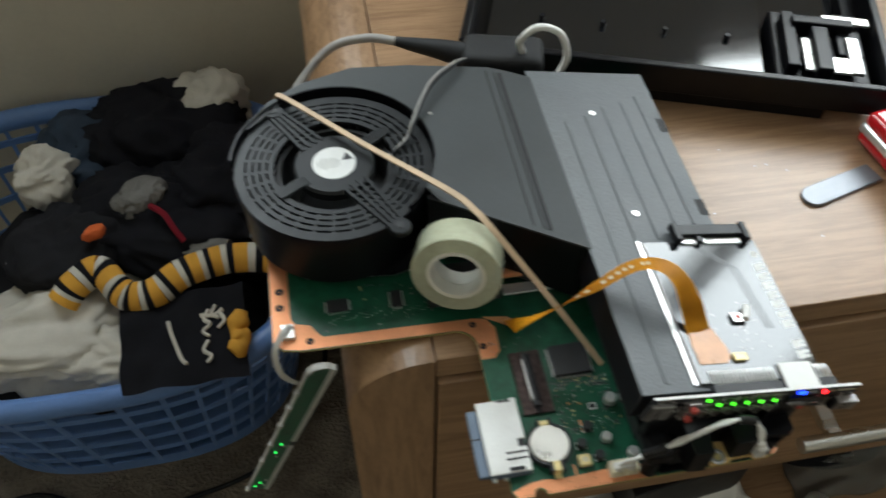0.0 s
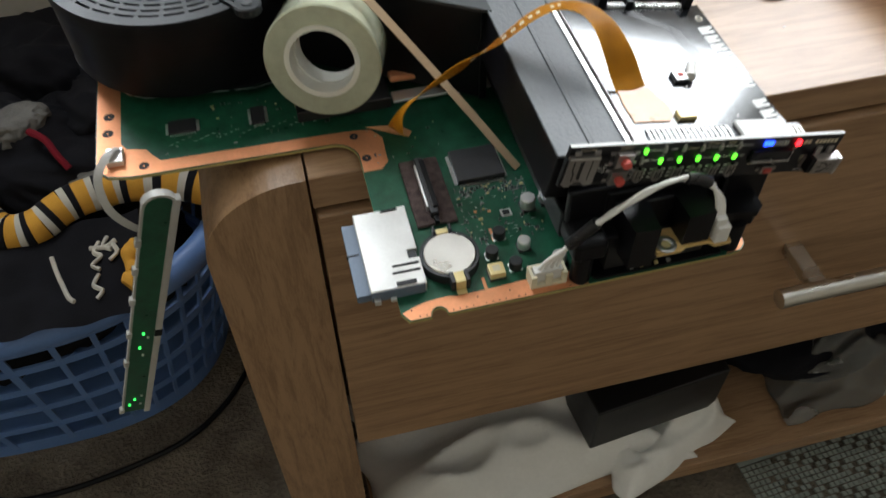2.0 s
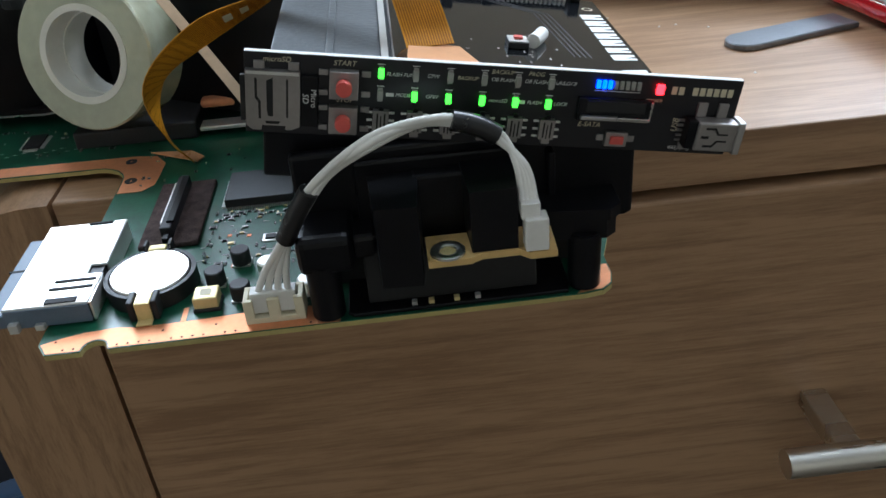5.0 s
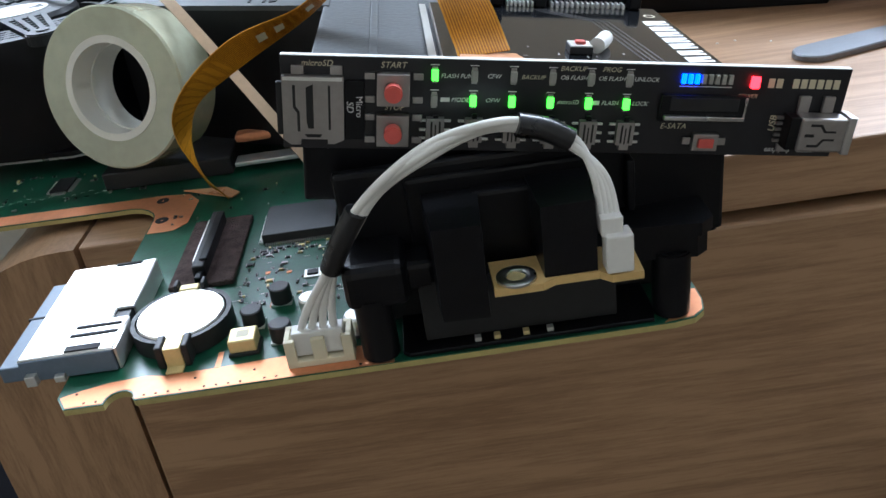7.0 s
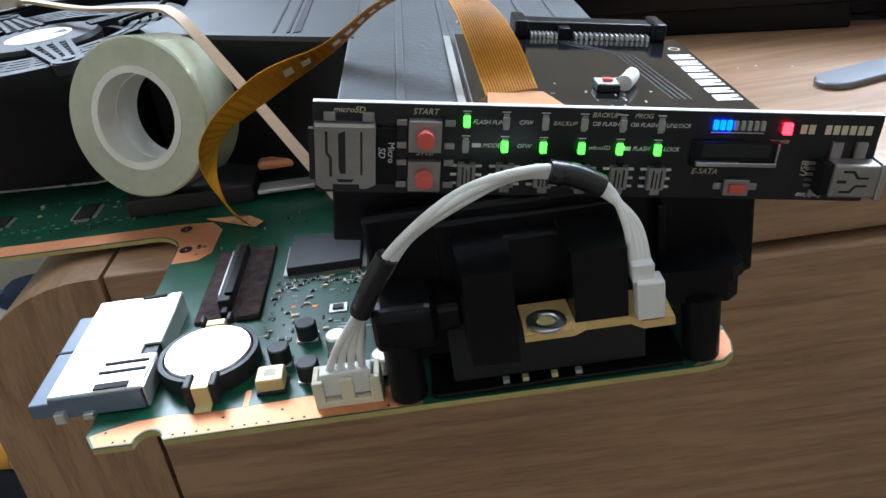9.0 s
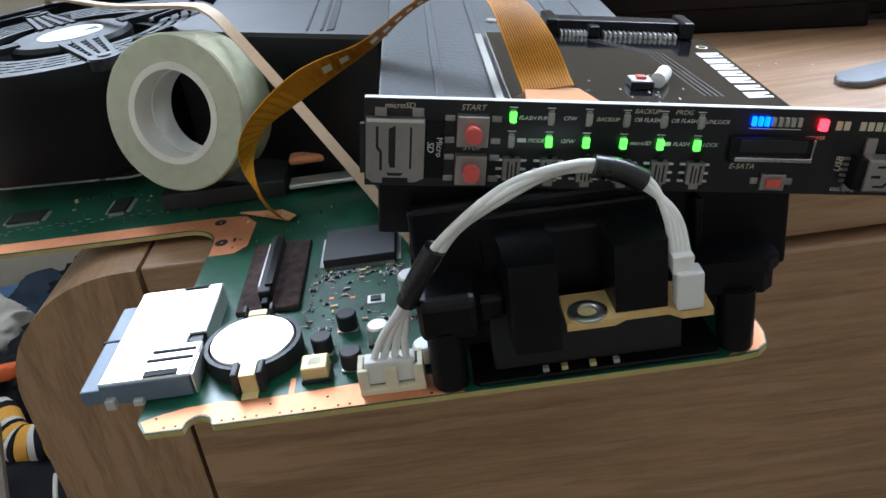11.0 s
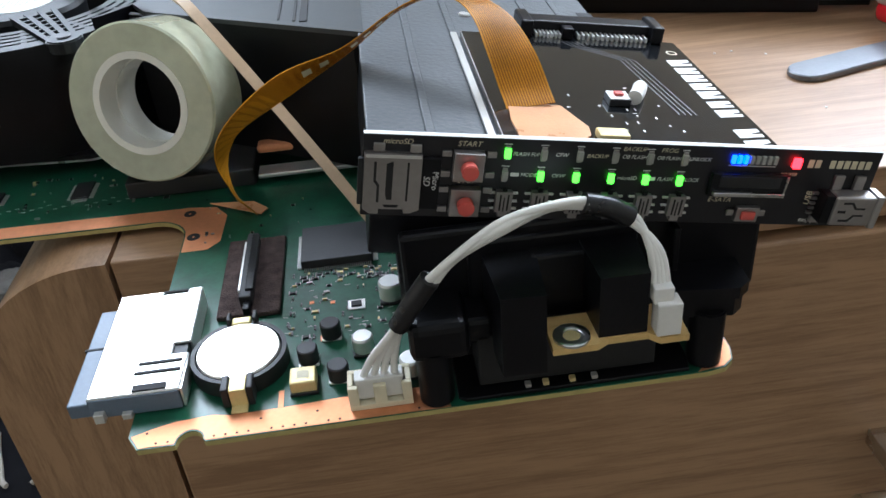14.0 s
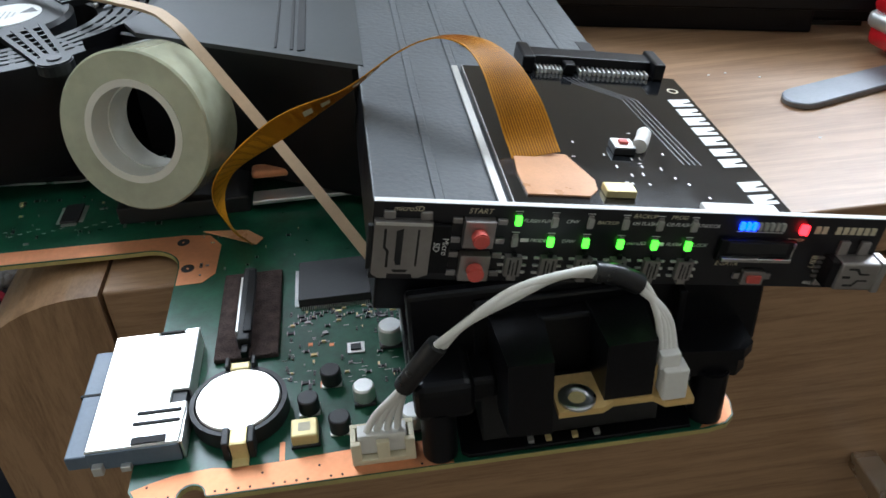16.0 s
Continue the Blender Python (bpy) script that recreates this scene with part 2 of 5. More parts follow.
def prism(poly, z0, z1, bevel=0.0, bm=None, seg=1):
    own = bmesh.new()
    vs = [own.verts.new((x, y, z0)) for x, y in poly]
    f = own.faces.new(vs)
    up = bmesh.ops.extrude_face_region(own, geom=[f])
    for v in up["geom"]:
        if isinstance(v, bmesh.types.BMVert):
            v.co.z = z1
    if bevel:
        edges = [e for e in own.edges if abs(e.verts[0].co.z - z1) < 1e-6 and abs(e.verts[1].co.z - z1) < 1e-6]
        bmesh.ops.bevel(own, geom=edges, offset=bevel, segments=seg, affect="EDGES")
    return join(bm, own)


def cyl(cx, cy, z0, z1, r, seg=24, r2=None, bevel=0.0, bm=None):
    own = bmesh.new()
    bmesh.ops.create_cone(own, cap_ends=True, segments=seg, radius1=r, radius2=r if r2 is None else r2, depth=z1 - z0)
    if bevel:
        edges = [e for e in own.edges if e.verts[0].co.z * e.verts[1].co.z > 0]
        bmesh.ops.bevel(own, geom=edges, offset=bevel, segments=2, affect="EDGES")
    bmesh.ops.translate(own, verts=own.verts, vec=(cx, cy, (z0 + z1) / 2))
    return join(bm, own)


def lathe(profile, cx=0, cy=0, seg=64, closed=True, bm=None):
    """Turns a profile of (radius, z) about the z axis."""
    own = bmesh.new()
    rings = [[own.verts.new((cx + r * math.cos(a), cy + r * math.sin(a), z)) for r, z in profile]
             for a in (2 * math.pi * k / seg for k in range(seg))]
    n = len(profile)
    for k in range(seg):
        p, q = rings[k], rings[(k + 1) % seg]
        for i in range(n if closed else n - 1):
            j = (i + 1) % n
            own.faces.new((p[i], q[i], q[j], p[j]))
    return join(bm, own)


def smooth_path(points, steps=8):
    """A Catmull-Rom line through the points."""
    pts = [Vector(p) for p in points]
    pts = [2 * pts[0] - pts[1]] + pts + [2 * pts[-1] - pts[-2]]
    out = []
    for i in range(1, len(pts) - 2):
        a, b, c, d = pts[i - 1:i + 3]
        for k in range(steps):
            t = k / steps
            out.append(0.5 * (2 * b + (c - a) * t + (2 * a - 5 * b + 4 * c - d) * t * t + (3 * b - a - 3 * c + d) * t ** 3))
    return out + [pts[-2]]


def tube(points, r, seg=10, steps=8, bm=None, radius=None, flat=1.0):
    """A round cord along a smooth line; radius(k) may vary it."""
    own = bmesh.new()
    path = smooth_path(points, steps)
    rings, side = [], None
    for i, p in enumerate(path):
        d = (path[min(i + 1, len(path) - 1)] - path[max(i - 1, 0)]).normalized()
        if side is None:
            side = d.orthogonal().normalized()
        side = (side - d * side.dot(d)).normalized()
        up = d.cross(side)
        rr = r * (radius(i / (len(path) - 1)) if radius else 1)
        rings.append([own.verts.new(p + side * rr * math.cos(a) + up * rr * flat * math.sin(a)) for a in (2 * math.pi * k / seg for k in range(seg))])
    for p, q in zip(rings, rings[1:]):
        for k in range(seg):
            own.faces.new((p[k], p[(k + 1) % seg], q[(k + 1) % seg], q[k]))
    own.faces.new(rings[0])
    own.faces.new(rings[-1][::-1])
    return join(bm, own)


def strap(points, ups, width, thick, steps=8, bm=None, widths=None, lanes=((-1, 1),)):
    """A flat band along a smooth line; ups gives the broad face's sideways direction at each point."""
    own = bmesh.new()
    path = smooth_path(points, steps)
    side = smooth_path(ups, steps)
    wide = smooth_path([(w, 0, 0) for w in (widths or [width] * len(points))], steps)
    for lo, hi in lanes:
        rows = []
        for i, p in enumerate(path):
            d = (path[min(i + 1, len(path) - 1)] - path[max(i - 1, 0)]).normalized()
            s = side[i] - d * side[i].dot(d)
            s.normalize()
            n = d.cross(s)
            w = wide[i].x
            rows.append([own.verts.new(p + s * a * w / 2 + n * b * thick / 2) for a, b in ((lo, -1), (hi, -1), (hi, 1), (lo, 1))])
        for p, q in zip(rows, rows[1:]):
            for k in range(4):
                own.faces.new((p[k], p[(k + 1) % 4], q[(k + 1) % 4], q[k]))
        own.faces.new(rows[0])
        own.faces.new(rows[-1][::-1])
    return join(bm, own)


def words(text, size, mat, parent, m, name="lettering", shear=0.0, label=""):
    """Raised print: the built-in font, laid at the pose m (its x along the line, z out of the face)."""
    cu = bpy.data.curves.new("tmp", "FONT")
    cu.body, cu.size, cu.shear, cu.extrude = text, size * MM, shear, 0.00002
    cu.align_x, cu.align_y, cu.resolution_u = "CENTER", "CENTER", 3
    tmp = bpy.data.objects.new("tmp", cu)
    scene.collection.objects.link(tmp)
    me = bpy.data.meshes.new_from_object(tmp.evaluated_get(bpy.context.evaluated_depsgraph_get()))
    bpy.data.objects.remove(tmp)
    bpy.data.curves.remove(cu)
    me.transform(m)
    me.name = name
    me.materials.clear()
    me.materials.append(mat)
    ob = new(name, me)
    ob.parent = parent
    ob.matrix_parent_inverse = parent.matrix_world.inverted()
    return tagged(ob, label=label)


def noisy(bm, amount, size, seed=0.0):
    """Pushes vertices about by soft noise, in millimetres."""
    for v in bm.verts:
        p = v.co / size + Vector((seed, seed * 1.7, -seed))
        v.co += noise.noise_vector(p) * amount + noise.noise_vector(p * 2.7) * amount * 0.4


def heap(cx, cy, cz, rx, ry, rz, seed, fold=0.35, sub=5, turn=0.0):
    """A crumpled piece of cloth."""
    bm = bmesh.new()
    bmesh.ops.create_icosphere(bm, subdivisions=sub, radius=1.0)
    lay = Matrix.Rotation(seed * 2.3, 3, "Z") @ Matrix.Rotation(0.4 + seed, 3, "X")
    for v in bm.verts:
        p = v.co.copy()
        q = lay @ p
        bend = noise.noise(p * 1.3 + Vector((seed, 5, 1)))
        long = Vector((q.x * 0.9, q.y * 2.6 + bend, q.z * 2.6 - bend)) + Vector((seed, 0, seed))
        k = 1 + fold * 0.8 * noise.noise(p * 1.2 + Vector((seed, 0, seed)))
        k += fold * 0.55 * (0.5 - abs(noise.noise(long)) * 1.8) + fold * 0.22 * (0.5 - abs(noise.noise(long * 2.3 + Vector((3, seed, 0)))) * 1.8)
        v.co = Vector((p.x * k * rx, p.y * k * ry, (abs(p.z) ** 0.8 * math.copysign(1, p.z)) * k * rz))
    bm.transform(Matrix.Rotation(radians(turn), 4, "Z"))
    bmesh.ops.translate(bm, verts=bm.verts, vec=(cx, cy, cz))
    return bm

# ---- the room ----
FLOOR, TOP = 130.0, 690.0
WALL_Y = 720.0
X0, X1, Y0 = -1100.0, 2400.0, -2700.0
tagged(whole("floor", box(X0, X1, Y0, WALL_Y, FLOOR - 60, FLOOR), CARPET, "brown looped carpet on the floor", "floor", kind="structure"))
CEIL = FLOOR + 2400
edges = [X0]
for wa, wb, wc, wd in WINDOWS:
    edges += [wa / MM, wb / MM]
edges.append(X1)
bm = bmesh.new()
for k, (ea, eb) in enumerate(zip(edges, edges[1:])):
    if k % 2:
        wz0, wz1 = WINDOWS[k // 2][2] / MM, WINDOWS[k // 2][3] / MM
        box(ea, eb, WALL_Y, WALL_Y + 150, FLOOR, wz0 - 23, bm=bm)
        box(ea, eb, WALL_Y, WALL_Y + 150, wz1, CEIL, bm=bm)
    else:
        box(ea, eb, WALL_Y, WALL_Y + 150, FLOOR, CEIL, bm=bm)
whole("wall_north", bm, WALL, "plain beige painted wall behind the sideboard", "wall", kind="structure")
whole("wall_west", box(X0 - 100, X0, Y0, WALL_Y, FLOOR, CEIL), WALL, "plain beige painted wall", "wall", kind="structure")
whole("wall_east", box(X1, X1 + 100, Y0, WALL_Y, FLOOR, CEIL), WALL, "plain beige painted wall", "wall", kind="structure")
whole("wall_south", box(X0, X1, Y0 - 100, Y0, FLOOR, CEIL), WALL, "plain beige painted wall", "wall", kind="structure")
whole("ceiling", box(X0, X1, Y0, WALL_Y, CEIL, CEIL + 80), WHITE_PAINT, "plain white ceiling", "ceiling", kind="structure")
for k, (wa, wb, wc, wd) in enumerate(WINDOWS):
    wx0, wx1, wz0, wz1 = wa / MM, wb / MM, wc / MM, wd / MM
    window = thing("window_%d" % (k + 1), ((wx0 + wx1) / 2, WALL_Y + 100, wz0), "white framed window in the wall", "window", kind="structure")
    for b in ((wx0, wx0 + 50, wz0, wz1), (wx1 - 50, wx1, wz0, wz1), (wx0 + 50, wx1 - 50, wz0, wz0 + 50), (wx0 + 50, wx1 - 50, wz1 - 50, wz1)):
        part("window_frame", box(b[0], b[1], WALL_Y + 95, WALL_Y + 145, b[2], b[3], 3), WHITE_PAINT, window)
    if k:
        mx = (wx0 + wx1) / 2
        part("mullion", box(mx - 35, mx + 35, WALL_Y + 95, WALL_Y + 145, wz0 + 50, wz1 - 50, 3), WHITE_PAINT, window)
    part("window_sill", box(wx0 - 20, wx1 + 20, WALL_Y - 15, WALL_Y + 94, wz0 - 22, wz0, 4), WHITE_PAINT, window)

# ---- sideboard ----
DX0, DX1, DY0, DY1 = -88.0, 1150.0, 80.0, 700.0
side = thing("sideboard", (500, 390, FLOOR), "oak sideboard with a round-shouldered end, a drawer and an open shelf", "sideboard")


def end_panel(x0, x1, flip):
    """An upright end whose outer top shoulder is a quarter round."""
    r, pts = 46.0, []
    for k in range(13):
        a = math.pi / 2 * k / 12
        pts.append((x0 + r - r * math.cos(a), TOP - r * 0.92 + r * 0.92 * math.sin(a)))
    pts += [(x1, TOP), (x1, FLOOR), (x0, FLOOR)]
    if flip:
        pts = [(x0 + x1 - x, z) for x, z in pts]
    bm = prism(pts, 0, 1)
    for v in bm.verts:
        v.co = Vector((v.co.x, DY0 + (DY1 - DY0) * v.co.z, v.co.y))
    return bm


part("end_panel", end_panel(DX0, -38, False), OAK_END, side)
part("end_panel", end_panel(DX1 - 53, DX1, True), OAK_END, side)
part("tabletop", box(-37, DX1 - 54, DY0 + 1, DY1, TOP - 19, TOP, 0.8), OAK_X, side, "pale oak top with a satin sheen")
for dx0, dx1 in ((-36, 556), (560, DX1 - 56)):
    d = part("drawer", box(dx0, dx1, DY0 - 2, DY0 + 18, 449, TOP - 22, 1.2), OAK_X, side)
    if dx0 < 0:
        bar = tube([(203, 45, 570), (300, 45, 570), (410, 45, 570)], 5.5, 16, 3)
        h = part("handle", bar, BRUSHED, d, "round brushed nickel bar handle", smooth=True)
        for hx in (228, 388):
            part("handle_post", box(hx - 5, hx + 5, 45, DY0 - 2, 566, 574, 1), BRUSHED, d)
part("carcass_back", box(-34, DX1 - 54, DY1 - 12, DY1, 255, TOP - 20), OAK_X, side)
part("drawer_bottom", box(-34, DX1 - 54, DY0 + 20, DY1 - 13, 449, 457), OAK_X, side)
part("lower_shelf", box(-34, DX1 - 54, DY0 + 4, DY1, 234, 256, 1), OAK_X, side)
part("plinth_rail", box(-34, DX1 - 54, DY0 + 90, DY0 + 110, 190, 233, 1), OAK_X, side)

# ---- main circuit board ----
Z = 694.0
out = [(-14, 0.5), (-11.5, -3.5), (-3.2, -3.5)]
out += [(3.0 * math.cos(a) - 0.2, -3.0 + 3.2 * math.sin(a)) for a in (math.pi * (1 - k / 8) for k in range(9))]
out += [(3.4, -3.5), (115, -3.0), (119.5, -2.2), (122, 0), (123, 4), (123, 12), (126, 20), (126, 252), (-123, 252), (-123, 104), (-118, 98.5), (-108, 96.5)]
out += [(-28, 94.8)] + [(-25 + 11 * math.sin(a), 84 + 11 * math.cos(a)) for a in (math.pi / 2 * k / 6 for k in range(7))]
board = thing("circuit_board", (0, 120, TOP), "green printed circuit board with bare copper borders, overhanging the sideboard", "circuit board")
part("board_core", prism(out, Z - 1.6, Z - 0.25), PCB_EDGE, board, "yellowish laminate edge")
part("solder_mask", prism(out, Z - 0.25, Z), PCB, board)


def copper(poly, z=Z + 0.12):
    part("copper_border", prism(poly, Z, z), COPPER, board)


notch = [(3.3 * math.cos(a) - 0.2, -3.0 + 3.6 * math.sin(a)) for a in (math.pi * (1 - k / 8) for k in range(9))]
copper([(-13.4, 0.5), (-11.2, -3.2), (-3.6, -3.2)] + notch + [(3.6, -3.2), (57, -3.2), (57, 1.0), (53, 4.2), (34, 4.4), (20, 3.6), (8, 3.4), (4, 4.2), (-4, 3.6), (-9, 2.2)])
copper([(113, -2.8), (119.2, -1.9), (121.7, 0.2), (122.7, 4), (122.7, 8), (120, 8), (118, 2)])
arc = [(-25 + 11.4 * math.sin(a), 84.2 + 11 * math.cos(a)) for a in (math.pi / 2 * k / 6 for k in range(7))]
copper([(-122.6, 170), (-122.6, 104.2), (-117.8, 98.9), (-108, 96.9), (-28, 95.2)] + arc + [(-13.6, 75), (-6, 75), (-2.5, 79), (-2, 94), (-6, 100), (-14, 101.5), (-96, 103.5), (-99.5, 108), (-102, 112), (-110, 114), (-112.5, 118), (-112.5, 168), (-116, 170)])
for hx, hy, r in ((-118, 126, 1.9), (-117.5, 137, 1.9), (-103, 101.8, 1.7), (-11, 83, 1.5), (-14, 97.5, 1.4)):
    part("screw_hole", lathe([(0.4, Z + 0.13), (r, Z + 0.13), (r + 0.5, Z + 0.2), (r + 0.5, Z + 0.05), (0.4, Z + 0.05)], hx, hy, 20), BLACK_MATT, board)
for k in range(27):
    hx, hy = -10 + k * 2.5, -2.4 if k % 5 else 1.0
    if abs(hx) > 4.5 and not 34 < hx < 50:
        part("via", cyl(hx, hy, Z + 0.1, Z + 0.2, 0.3, 8), BLACK_MATT, board)
for sx, sy in ((-100, 130), (-60, 110), (0, 90), (60, 130), (110, 110), (-100, 230), (110, 235)):
    part("standoff", cyl(sx, sy, TOP, Z - 1.6, 3.0, 12), SILVER, board)

# card slot connector with its metal shell
def sy(y):
    return 8.0 + (y - 11.0) * 0.905


sock = part("slot_connector", box(-28.4, -22.4, 8.6, 44, Z + 0.2, Z + 4.0, 0.4), SLATE, board, "slate blue plastic connector body")
part("slot_mouth", box(-28.8, -24, 28, 28.7, Z + 2.0, Z + 4.15), BLACK_MATT, sock)
SX = -1.8
shell_poly = [(-21.5, 11), (-1, 11), (-0.5, 25), (-4.5, 25), (-4.5, 29.5), (-0.5, 29.5), (-0.5, 54.5), (-4, 54.5), (-4, 52.5), (-10.5, 52.5), (-10.5, 54), (-21.5, 54)]
shell = part("metal_shell", prism([(x + SX, sy(y)) for x, y in shell_poly], Z + 5.4, Z + 6.0, 0.3), SILVER, board, "bright tinned steel shield of the connector")
bm = box(-21.5 + SX, -21 + SX, sy(11.5), sy(53), Z + 3.8, Z + 5.5)
box(-1.0 + SX, -0.5 + SX, sy(11.5), sy(24.5), Z + 0.2, Z + 5.5, bm=bm)
box(-1.0 + SX, -0.5 + SX, sy(30), sy(54), Z + 0.2, Z + 5.5, bm=bm)
box(-21.5 + SX, -1 + SX, sy(53.6), sy(54.2), Z + 0.2, Z + 5.5, bm=bm)
part("shell_side", bm, SILVER, board)
part("shell_front", box(-21.4 + SX, -1.2 + SX, sy(10.6), sy(11.6), Z + 0.4, Z + 5.5, 0.2), SLATE, board)
part("shell_body", box(-20.8 + SX, -1.2 + SX, sy(11.8), sy(53), Z + 0.2, Z + 5.2), CHIP, board)
for sx0, sx1, sy0, sy1 in ((-12, -1.5, 18.0, 18.9), (-11.5, -1.5, 21.6, 22.5), (-11.5, -4, 11.6, 13.8), (-10.2, -4.2, 52.8, 53.6)):
    part("slit", box(sx0 + SX, sx1 + SX, sy(sy0), sy(sy1), Z + 5.9, Z + 6.3), BLACK_MATT, shell)
part("shell_tab", box(-20.5 + SX, -18.2 + SX, sy(8.8), sy(11), Z + 0.1, Z + 2.6, 0.2), SILVER, shell)
part("shell_tab", box(-14.5 + SX, -12.2 + SX, sy(9.2), sy(11), Z + 0.1, Z + 1.6, 0.2), SILVER, shell)

# foam pad with a flat-cable socket
foam = bmesh.new()
box(1, 17.5, 38.5, 75.5, Z, Z + 1.6, 0.5, bm=foam)
part("foam_pad", foam, FOAM, board, "dark brown foam pad")
ffc = part("flat_cable_socket", box(7.2, 10.4, 41.5, 73, Z + 1.5, Z + 5.0, 0.4), CHIP, board)
part("socket_contacts", box(6.5, 7.4, 45.5, 69.5, Z + 1.5, Z + 4.4, 0.2), SILVER, ffc)
part("socket_latch", box(8.8, 11.0, 44, 71, Z + 5.0, Z + 5.7, 0.2), BLACK_PL, ffc)
part("socket_lug", box(8.2, 10.0, 38.0, 41.5, Z + 1.5, Z + 3.6, 0.3), BLACK_PL, ffc)

# coin cell in its holder
CX, CY = 9.2, 20.2
holder = part("cell_holder", lathe([(10.3, Z + 0.2), (11.4, Z + 0.2), (11.4, Z + 4.6), (10.3, Z + 4.6)], CX, CY, 48), CHIP, board, smooth=True)
part("coin_cell", lathe([(0.01, Z + 1.5), (9.9, Z + 1.5), (9.95, Z + 4.6), (9.6, Z + 5.0), (0.01, Z + 5.05)], CX, CY, 56, False), CELL, board, "bright steel coin cell", smooth=True)
part("cell_clip", box(CX - 2.6, CX + 2.2, 30.0, 32.6, Z + 3.8, Z + 5.3, 0.4), TANTALUM, holder)
part("cell_lug", box(CX - 3.8, CX - 2.8, 30.5, 33.8, Z + 0.2, Z + 6.2, 0.3), CHIP, holder)
part("cell_lug", box(CX + 2.6, CX + 3.6, 30.5, 33.8, Z + 0.2, Z + 6.2, 0.3), CHIP, holder)
tab = box(CX - 1.0, CX + 2.8, 6.0, 10.6, Z + 4.6, Z + 5.2, 0.2)
box(CX - 1.0, CX + 2.8, 5.6, 6.3, Z + 0.4, Z + 5.1, 0.2, bm=tab)
box(CX - 1.0, CX + 2.8, 3.4, 6.0, Z + 0.1, Z + 0.6, 0.2, bm=tab)
part("cell_clip", tab, TANTALUM, holder)
part("cell_lug", box(CX - 2.8, CX - 1.2, 5.6, 10.8, Z + 0.2, Z + 5.6, 0.3), CHIP, holder)
part("cell_lug", box(CX + 3.0, CX + 4.4, 5.6, 10.8, Z + 0.2, Z + 5.6, 0.3), CHIP, holder)


def qfp(x0, x1, y0, y1, h, pins, name="chip"):
    c = part(name, box(x0, x1, y0, y1, Z + 0.3, Z + h, 0.25), CHIP, board, "black resin chip")
    bm = bmesh.new()
    for k in range(pins):
        px = x0 + 0.8 + (x1 - x0 - 1.6) * k / (pins - 1)
        box(px - 0.12, px + 0.12, y0 - 1.3, y0 + 0.2, Z + 0.05, Z + 0.6, bm=bm)
        py = y0 + 0.8 + (y1 - y0 - 1.6) * k / (pins - 1)
        box(x0 - 1.3, x0 + 0.2, py - 0.12, py + 0.12, Z + 0.05, Z + 0.6, bm=bm)
        box(x1 - 0.2, x1 + 1.3, py - 0.12, py + 0.12, Z + 0.05, Z + 0.6, bm=bm)
    part("pin_comb", bm, SILVER, c, kind="stuff")
    return c


qfp(22.5, 42.5, 57.5, 75.5, 3.0, 34)
qfp(-92, -80, 118, 126, 1.4, 12)
qfp(-56, -50, 116, 127, 1.2, 10)


def capacitor(x, y, r, h):
    c = part("capacitor", lathe([(0.01, Z + 1.0), (r, Z + 1.0), (r, Z + h - 0.5), (r - 0.4, Z + h), (0.01, Z + h)], x, y, 24, False), SILVER, board, "round can capacitor with a silver top", smooth=True)
    part("capacitor_base", box(x - r, x + r, y - r, y + r, Z, Z + 1.0, 0.4), CHIP, c)
    return c


def inductor(x, y, r, h):
    c = part("inductor", lathe([(0.01, Z + 0.6), (r, Z + 0.6), (r, Z + h - 0.3), (r - 0.3, Z + h), (0.01, Z + h)], x, y, 24, False), CHIP, board, "round black drum inductor", smooth=True)
    part("inductor_base", box(x - r, x + r, y - r * 0.8, y + r * 0.8, Z, Z + 0.6, 0.2), SILVER, c)


capacitor(46.5, 39.5, 3.1, 5.8)
capacitor(54.8, 41.0, 3.1, 5.8)
capacitor(38.6, 19.5, 2.6, 5.0)
capacitor(49.5, 9.5, 2.8, 5.0)
inductor(30.8, 26.8, 2.5, 4.6)
inductor(25.4, 18.2, 2.5, 4.6)
inductor(32.6, 10.8, 2.5, 4.6)
cry = part("crystal", box(21.6, 27.6, 6.6, 12.2, Z + 0.9, Z + 4.0, 0.4), TANTALUM, board, "pale gold square crystal can")
part("crystal_base", box(21.3, 27.9, 6.4, 12.4, Z, Z + 1.0, 0.2), CHIP, cry)
part("crystal_print", box(23.2, 26.0, 8.2, 10.8, Z + 4.0, Z + 4.05), SILK_GOLD, cry)

